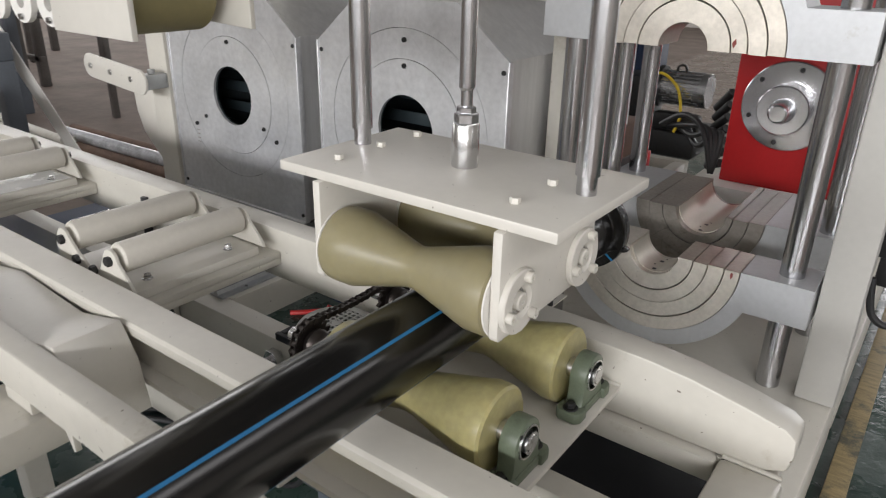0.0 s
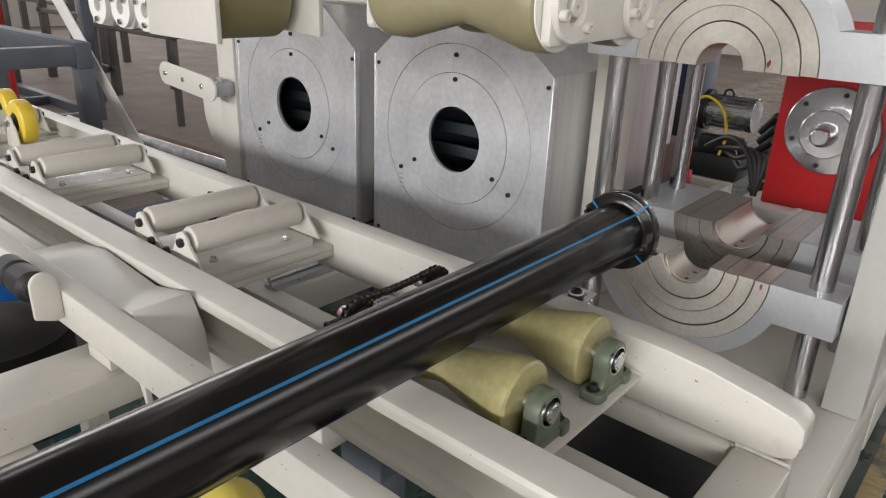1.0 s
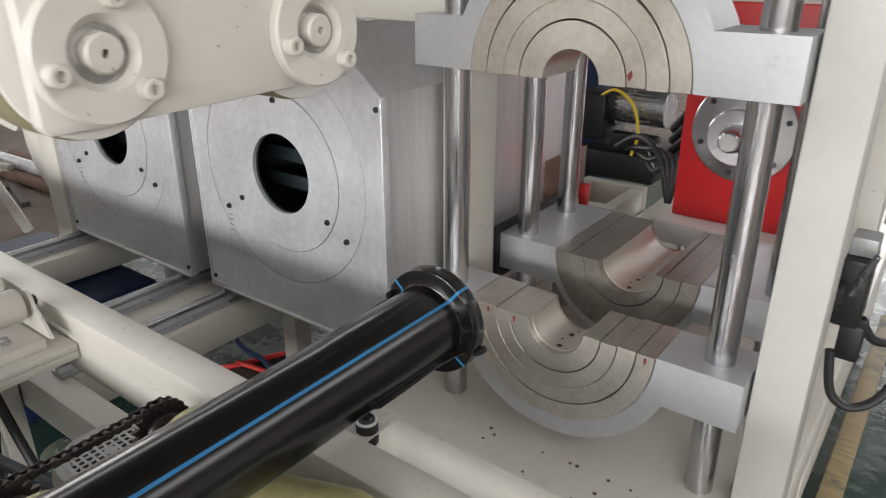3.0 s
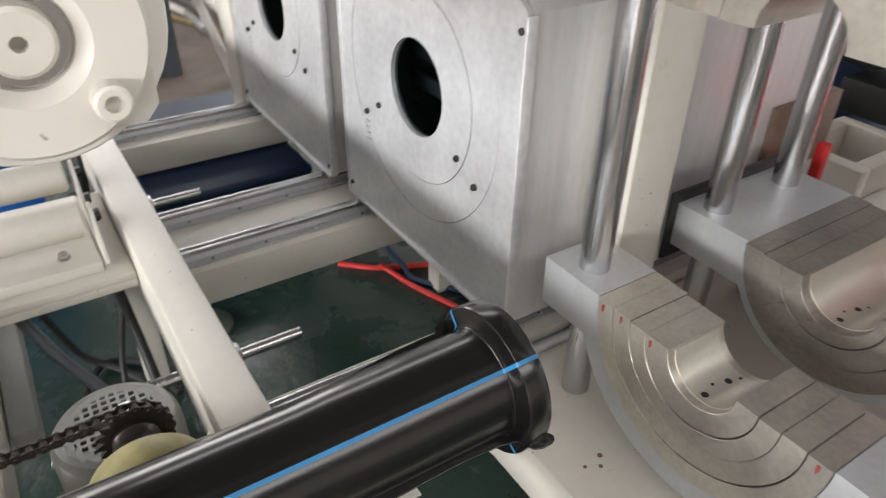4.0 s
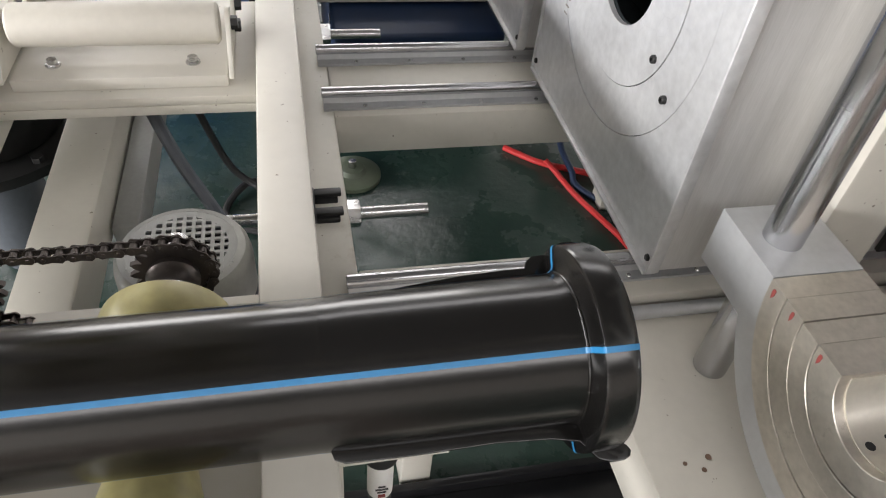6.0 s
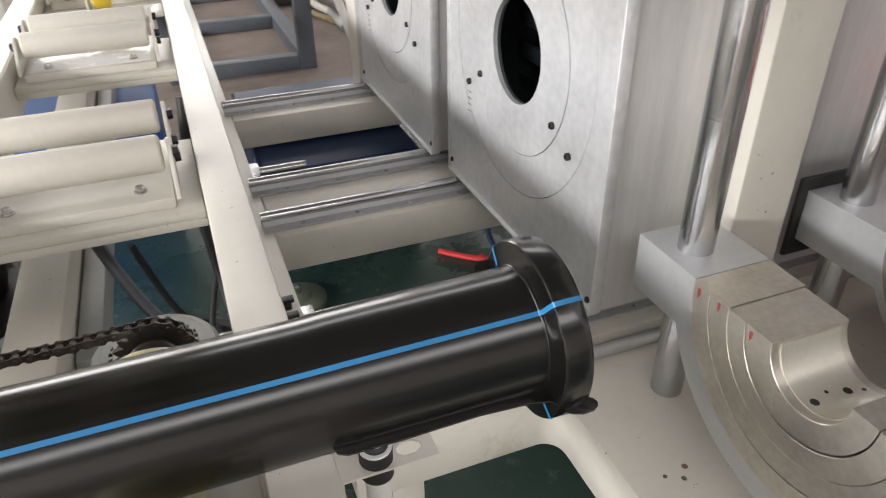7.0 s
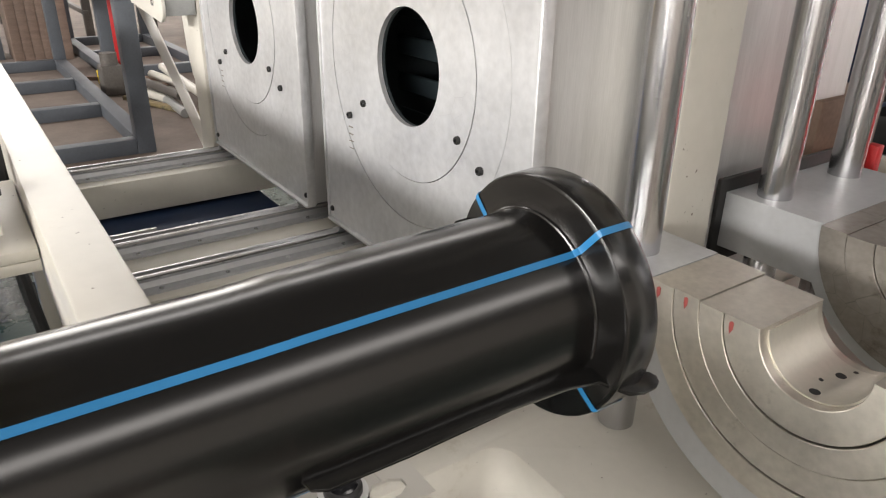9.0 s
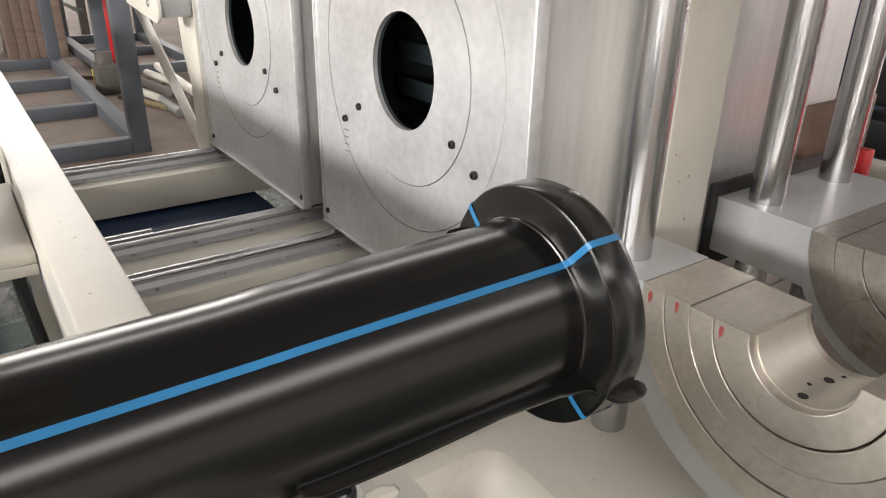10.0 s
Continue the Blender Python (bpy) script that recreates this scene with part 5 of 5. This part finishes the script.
for nm, pts, r in cables:
    bm = BM()
    sweep(bm, pts, r)
    solo(nm, bm, "blue_bright" if nm == "blue_cable" else "rubber", "thin blue cable lying on the floor" if nm == "blue_cable" else "black rubber cable hanging beside the frame post", "cable", "cables")
bm = BM()
add_box(bm, 1.49, 1.56, 0.2, 2.4, FLOOR, FLOOR + 0.03, 0.004)
solo("wood_batten", bm, "wood", "yellowish wooden batten on the floor along the machine", "batten")
pl = thing("pillar", (2.15, 6.9, FLOOR), "dark steel pillar standing on the hall floor", "pillar")
bm = BM()
add_box(bm, 2.05, 2.35, 6.75, 7.05, FLOOR, ROOF, 0.01)
part("shaft", bm, "frame_grey", pl)
fm = thing("far_machine", (2.6, 9.0, FLOOR), "white and red machine far off in the hall", "machine")
bm = BM()
add_box(bm, 1.7, 4.2, 9.5, 10.3, 1.25, 1.75, 0.03)
part("top_housing", bm, "white_paint", fm)
bm = BM()
add_box(bm, 1.75, 4.1, 9.52, 10.2, 0.9, 1.249, 0.02)
part("red_panel", bm, "red_paint", fm)
bm = BM()
add_box(bm, 1.8, 4.0, 9.6, 10.1, FLOOR, 0.899, 0.02)
part("base", bm, "frame_grey", fm)

# ---- below the bed ----
# added black tray shape: paints in the deep shade on the floor here
bm = BM()
tray = thing("drip_tray", (0.95, -0.12, FLOOR), "black tray shape added for the dark shade below the bed", "tray")
add_box(bm, 0.54, 1.36, -1.18, 0.93, FLOOR + 0.001, FLOOR + 0.012, 0.003)
part("bottom", bm, "shade_black", tray)
for b in ((0.52, 0.54, -1.20, 0.95), (1.36, 1.38, -1.20, 0.95), (0.54, 1.36, -1.20, -1.18), (0.54, 1.36, 0.93, 0.95)):
    bm = BM()
    add_box(bm, *b, FLOOR + 0.001, FLOOR + 0.05, 0.003)
    part("rim", bm, "shade_black", tray)
for x0, x1, y0, y1, z0, z1, ma, lab in ((-1.95, -0.98, -0.52, 0.10, FLOOR, 0.44, "blue_paint", "dark blue steel box below the oven slide"), (-2.1, -1.42, -1.40, -0.84, FLOOR, 0.61, "blue_bright", "bright blue steel box below the transport rollers")):
    bx = thing("blue_box", ((x0 + x1) / 2, (y0 + y1) / 2, z0), lab, "box", "blue boxes")
    bm = BM()
    add_box(bm, x0 + 0.008, x1 - 0.008, y0 + 0.008, y1 - 0.008, z0, z1 - 0.041, 0.012)
    part("body", bm, ma, bx)
    bm = BM()
    add_box(bm, x0, x1, y0, y1, z1 - 0.04, z1, 0.014, 3)
    part("lid", bm, ma, bx)
    for xx in (x0 + 0.2 * (x1 - x0), x0 + 0.8 * (x1 - x0)):
        bm = BM()
        add_box(bm, xx - 0.02, xx + 0.02, y0 - 0.006, y0 - 0.001, z1 - 0.09, z1 - 0.02, 0.002)
        part("latch", bm, "bright_steel", bx)
for x, y in ((-0.69, -0.49),):
    ft = thing("levelling_mount", (x, y, FLOOR), "green painted round levelling mount on the floor", "mount", "levelling mounts")
    bm = BM()
    lathe(bm, (x, y, FLOOR + 0.001), (0, 0, 1), [(0, 0.10), (0.015, 0.10), (0.022, 0.09), (0.026, 0.05), (0.04, 0.04)], 36)
    part("disc", bm, "cast_green", ft)
    bm = BM()
    add_cyl(bm, (x, y, FLOOR + 0.042), (x, y, FLOOR + 0.07), 0.014)
    part("stud", bm, "bright_steel", ft)
hoses = [
    ("black_hose", "rubber", [(-0.62, -0.98, 0.45), (-0.66, -0.90, 0.15), (-0.62, -0.80, 0.065), (-0.48, -0.74, 0.062), (-0.42, -0.82, 0.062), (-0.52, -0.92, 0.062), (-0.66, -0.84, 0.075), (-0.60, -0.72, 0.065), (-0.40, -0.66, 0.062)], 0.012, "black cable coiled on the floor below the bed"),
    ("red_hose", "red_hose", [(-0.80, 0.10, 0.062), (-0.755, 0.144, 0.062), (-0.688, 0.223, 0.062), (-0.634, 0.339, 0.062), (-0.5, 0.6, 0.062)], 0.012, "red rubber hose on the floor below the ovens"),
    ("red_hose", "red_hose", [(-0.67, 0.22, 0.09), (-0.632, 0.249, 0.07), (-0.495, 0.287, 0.062), (-0.27, 0.367, 0.062), (0.0, 0.45, 0.062), (0.25, 0.8, 0.062)], 0.011, "red rubber hose on the floor below the ovens"),
    ("blue_hose", "blue_paint", [(-0.80, 0.31, 0.20), (-0.746, 0.30, 0.11), (-0.60, 0.30, 0.09), (-0.521, 0.319, 0.062), (-0.3, 0.5, 0.062)], 0.012, "dark blue hose on the floor below the ovens"),
    ("black_hose", "rubber", [(-0.55, -0.70, 0.50), (-0.40, -0.80, 0.20), (-0.15, -0.75, 0.07), (0.10, -0.70, 0.065), (0.25, -0.72, 0.3)], 0.010, "black cable sagging below the bed"),
    ("grey_conduit", "frame_grey", [(-0.12, -1.02, 0.86), (0.02, -0.93, 0.70), (0.16, -0.82, 0.55), (0.33, -0.76, 0.36), (0.46, -0.72, 0.20)], 0.014, "grey flexible conduit below the bed"),
    ("black_hose", "rubber", [(-0.45, -0.74, 0.95), (-0.42, -0.76, 0.70), (-0.35, -0.74, 0.45), (-0.2, -0.72, 0.2)], 0.014, "black cable hanging beside the bed beam"),
]
for nm, ma, pts, r, lab in hoses:
    bm = BM()
    sweep(bm, pts, r)
    solo(nm, bm, ma, lab, "hose", "hoses below the bed")

# black bumper at the outer beam
bp = thing("rubber_bumper", (0.03, -1.485, 1.0), "black rubber bumper roller on a small cream lug", "bumper")
bm = BM()
prism(bm, [(-1.512, 0.94), (-1.512, 1.012)] + arc(-1.484, 1.016, 0.028, 170, 10, 8) + [(-1.453, 1.0), (-1.453, 0.93), (-1.47, 0.925)], YZ, 0.088, 0.102, 0.003)
part("lug", bm, "cream", bp)
bm = BM()
lathe(bm, (-0.115, -1.485, 0.992), (1, 0, 0), [(0, 0.026), (0.006, 0.036), (0.060, 0.037), (0.064, 0.030), (0.078, 0.030), (0.082, 0.037), (0.150, 0.037), (0.158, 0.026), (0.172, 0.024), (0.174, 0.014), (0.205, 0.014)], 32)
part("roller", bm, "rubber", bp)
dm = thing("drive_drum", (-0.42, -1.47, 0.62), "black cast drum with a bolted flange below the outer beam", "drum")
DX, DY = -0.42, -1.47
bm = BM()
lathe(bm, (DX, DY, 0.50), (0, 0, 1), [(0, 0.19), (0.03, 0.20), (0.20, 0.20), (0.21, 0.17), (0.25, 0.08)], 36)
part("drum", bm, "black_iron", dm)
bm = BM()
add_tube(bm, (DX, DY, 0.47), (0, 0, 1), 0.028, 0.05, 0.265, 40)
part("flange", bm, "black_iron", dm)
for k in range(8):
    bm = BM()
    c, q = math.cos(radians(45 * k)), math.sin(radians(45 * k))
    hexagon(bm, (DX + 0.235 * c, DY + 0.235 * q, 0.498), (0, 0, 1), 0.026, 0.014)
    part("bolt", bm, "black_iron", dm)
bm = BM()
add_cyl(bm, (DX, DY, FLOOR), (DX, DY, 0.469), 0.09)
part("pedestal", bm, "frame_grey", dm)

# ---- left part of the hall ----
st = thing("leaning_bar", (-2.2, -0.3, FLOOR), "long white flat bar leaning behind the bed", "bar")
bm = BM()
a, b = Vector((-3.056, 0.444, FLOOR + 0.01)), Vector((-3.95, 0.07, 1.80))
u, v, d = frame_of(b - a)
L = (b - a).length
add_box(bm, -0.042, 0.042, -0.006, 0.006, 0, L, 0.002)
bmesh.ops.transform(bm, matrix=Matrix.Translation(a) @ d.to_track_quat("Z", "X").to_matrix().to_4x4(), verts=bm.verts[:])
part("bar", bm, "white_paint", st)


def steel_frame(x0, x1, y0, y1, top, bays):
    """A welded ladder base with posts at both ends and a rail round the top."""
    fr = thing("welded_stand", (x0, y0, FLOOR), "dark grey welded steel machine frame waiting on the concrete floor", "stand", "stored welded stands")
    w = 0.11
    for xx in (x0, x1):
        for yy in (y0, y1):
            bm = BM()
            add_box(bm, xx - w / 2, xx + w / 2, yy - w / 2, yy + w / 2, FLOOR, top - 0.001, 0.006)
            part("post", bm, "frame_grey", fr)
    for yy in (y0, y1):
        bm = BM()
        add_box(bm, x1 - w / 2, x0 + w / 2, yy - w / 2, yy + w / 2, top, top + 0.17, 0.006)
        part("rail", bm, "frame_grey", fr)
        bm = BM()
        add_box(bm, x1 + w / 2 + 0.001, x0 - w / 2 - 0.001, yy - w / 2 + 0.002, yy + w / 2 - 0.002, FLOOR, FLOOR + 0.10, 0.006)
        part("rail", bm, "frame_grey", fr)
    for k in range(bays + 1):
        xx = x0 + (x1 - x0) * k / bays
        bm = BM()
        add_box(bm, xx - 0.05, xx + 0.05, y0 + w / 2 + 0.001, y1 - w / 2 - 0.001, FLOOR, FLOOR + 0.098, 0.006)
        part("side_bar", bm, "frame_grey", fr)
        if k in (0, bays):
            bm = BM()
            add_box(bm, xx - 0.05, xx + 0.05, y0 + w / 2 + 0.001, y1 - w / 2 - 0.001, top + 0.02, top + 0.15, 0.006)
            part("side_bar", bm, "frame_grey", fr)
    return fr


steel_frame(-3.44, -6.95, -0.74, 0.13, 0.98, 3)
steel_frame(-6.15, -8.60, 0.46, 1.35, 1.30, 2)
steel_frame(-7.90, -10.6, -1.20, -0.35, 1.35, 2)
cr = thing("brown_crate", (-8.2, -0.2, FLOOR), "dull brown board crate standing behind the stored frames", "crate")
for k in range(6):
    bm = BM()
    add_box(bm, -7.60, -7.57, -0.22 + 0.095 * k, -0.128 + 0.095 * k, FLOOR, 1.15, 0.004)
    part("board", bm, "crate_brown", cr)
bm = BM()
add_box(bm, -8.3, -7.601, -0.22, 0.345, FLOOR, 1.13, 0.006)
part("body", bm, "crate_brown", cr)
bn = thing("tube_bundle", (-4.9, 0.62, FLOOR), "loose cream and grey steel tubes stacked on the concrete", "bundle")
for k, (xa, ya, xb, yb, ma) in enumerate(((-5.9, 0.40, -4.7, 0.62, "cream"), (-5.7, 0.50, -4.5, 0.66, "far_steel"), (-5.5, 0.78, -4.1, 0.72, "cream"), (-5.3, 0.62, -4.2, 0.60, "motor_grey"), (-5.6, 0.70, -4.3, 0.90, "cream"))):
    bm = BM()
    h = FLOOR + 0.036 + 0.072 * (k % 3)
    add_cyl(bm, (xa, ya, h), (xb, yb, h), 0.035, 16)
    part("tube", bm, ma, bn)
bx2 = thing("grey_motor_block", (-5.9, 0.32, FLOOR), "dusty grey cast block on the concrete floor", "block")
bm = BM()
add_box(bm, -5.52, -5.30, 0.24, 0.42, FLOOR, 0.30, 0.02)
add_cyl(bm, (-5.41, 0.33, 0.30), (-5.41, 0.33, 0.40), 0.07, 24)
part("casting", bm, "far_steel", bx2)
for x, y in ((-8.5, 2.6), (-11.5, 3.4), (-10.2, 1.2), (-12.5, 0.4), (-12.0, -1.6)):
    rk = thing("steel_rack", (x, y, FLOOR), "dull dark steel rack frame far across the hall", "rack", "racks")
    for dx in (-1.0, 1.0):
        for dy in (-0.4, 0.4):
            bm = BM()
            add_box(bm, x + dx - 0.05, x + dx + 0.05, y + dy - 0.05, y + dy + 0.05, FLOOR, 1.6, 0.005)
            part("post", bm, "far_steel", rk)
    for z in (0.35, 0.95, 1.5):
        bm = BM()
        add_box(bm, x - 1.1, x + 1.1, y - 0.45, y - 0.39, z, z + 0.06, 0.005)
        part("rail", bm, "far_steel", rk)
ext = thing("red_cylinder", (-6.95, 0.72, FLOOR), "tall red steel gas cylinder", "cylinder")
bm = BM()
lathe(bm, (-6.95, 0.72, FLOOR), (0, 0, 1), [(0, 0.125), (0.01, 0.13), (1.15, 0.13), (1.24, 0.10), (1.30, 0.035), (1.36, 0.035)], 32)
part("body", bm, "red_paint", ext)
bm = BM()
add_cyl(bm, (-6.95, 0.72, FLOOR + 1.361), (-6.95, 0.72, FLOOR + 1.42), 0.025)
part("valve", bm, "bright_steel", ext)
wp = thing("wrapped_bundle", (-2.3, 0.3, FLOOR), "bundle of pipes wrapped in glossy clear film on the floor", "bundle")
for k in range(5):
    bm = BM()
    h = FLOOR + 0.051 + 0.085 * (k // 3)
    add_cyl(bm, (-4.6, 0.90 + 0.10 * (k % 3) + 0.05 * (k // 3), h), (-2.25, 0.98 + 0.10 * (k % 3) + 0.05 * (k // 3), h), 0.05, 18)
    part("pipe", bm, "plastic_wrap" if k % 2 else "rust", wp)
fmach = thing("white_machine", (-6.2, 1.6, FLOOR), "white machine with round flanged covers on a dark stand", "machine")
bm = BM()
add_box(bm, -7.2, -5.2, 1.7, 2.2, 0.95, 1.0, 0.01)
part("stand", bm, "far_steel", fmach)
bm = BM()
add_box(bm, -7.1, -5.3, 1.75, 2.15, 1.001, 1.55, 0.03)
part("housing", bm, "white_paint", fmach)
for k in range(4):
    bm = BM()
    lathe(bm, (-6.9 + 0.45 * k, 1.749, 1.15), (0, -1, 0), [(0, 0.19), (0.04, 0.19), (0.045, 0.17), (0.045, 0.09), (0.02, 0.08)], 32)
    part("flange_cover", bm, "white_paint", fmach)
for dx in (-0.9, 0.9):
    bm = BM()
    add_box(bm, -6.2 + dx - 0.03, -6.2 + dx + 0.03, 1.8, 1.86, FLOOR, 0.949, 0.005)
    part("leg", bm, "far_steel", fmach)


# scrap lengths and offcuts lying on the concrete
for x, y, L, turn, ma, lab in ((-4.6, 0.55, 1.1, 20, "wood", "dull yellowish batten lying on the concrete"), (-5.4, 0.70, 0.8, -35, "rust", "rusty flat bar lying on the concrete"), (-4.9, 0.95, 1.3, 5, "cream", "cream steel offcut lying on the concrete"),
                               (-6.0, 0.55, 0.7, 60, "rust", "rusty flat bar lying on the concrete"), (-3.9, 0.75, 0.6, -15, "far_steel", "dark steel offcut lying on the concrete")):
    bm = BM()
    add_box(bm, -L / 2, L / 2, -0.03, 0.03, 0, 0.035, 0.004)
    ob = solo("offcut", bm, ma, lab, "offcut", "offcuts on the floor")
    ob.matrix_world = pose(x, y, FLOOR + 0.001, 0, 0, turn)
bm = BM()
add_cyl(bm, (0, 0, 0), (0, 0, 0.12), 0.03, 20)
ob = solo("yellow_can", bm, "yellow_tape", "small yellow can standing on the concrete floor", "can")
ob.matrix_world = pose(-5.95, 0.33, FLOOR + 0.001)


# ---- what moves ----
def motions():
    rise = [(0.0, 0.0), (0.1, 0.006), (0.2, 0.026), (0.3, 0.066), (0.4, 0.114), (0.5, 0.152), (0.6, 0.215), (0.7, 0.268), (0.8, 0.345), (0.9, 0.405), (1.0, 0.432), (1.2, 0.432), (10.0, 0.432)]
    walk(press, [(t, pose(0.89, -0.94, 1.205 + h)) for t, h in rise])


motions()
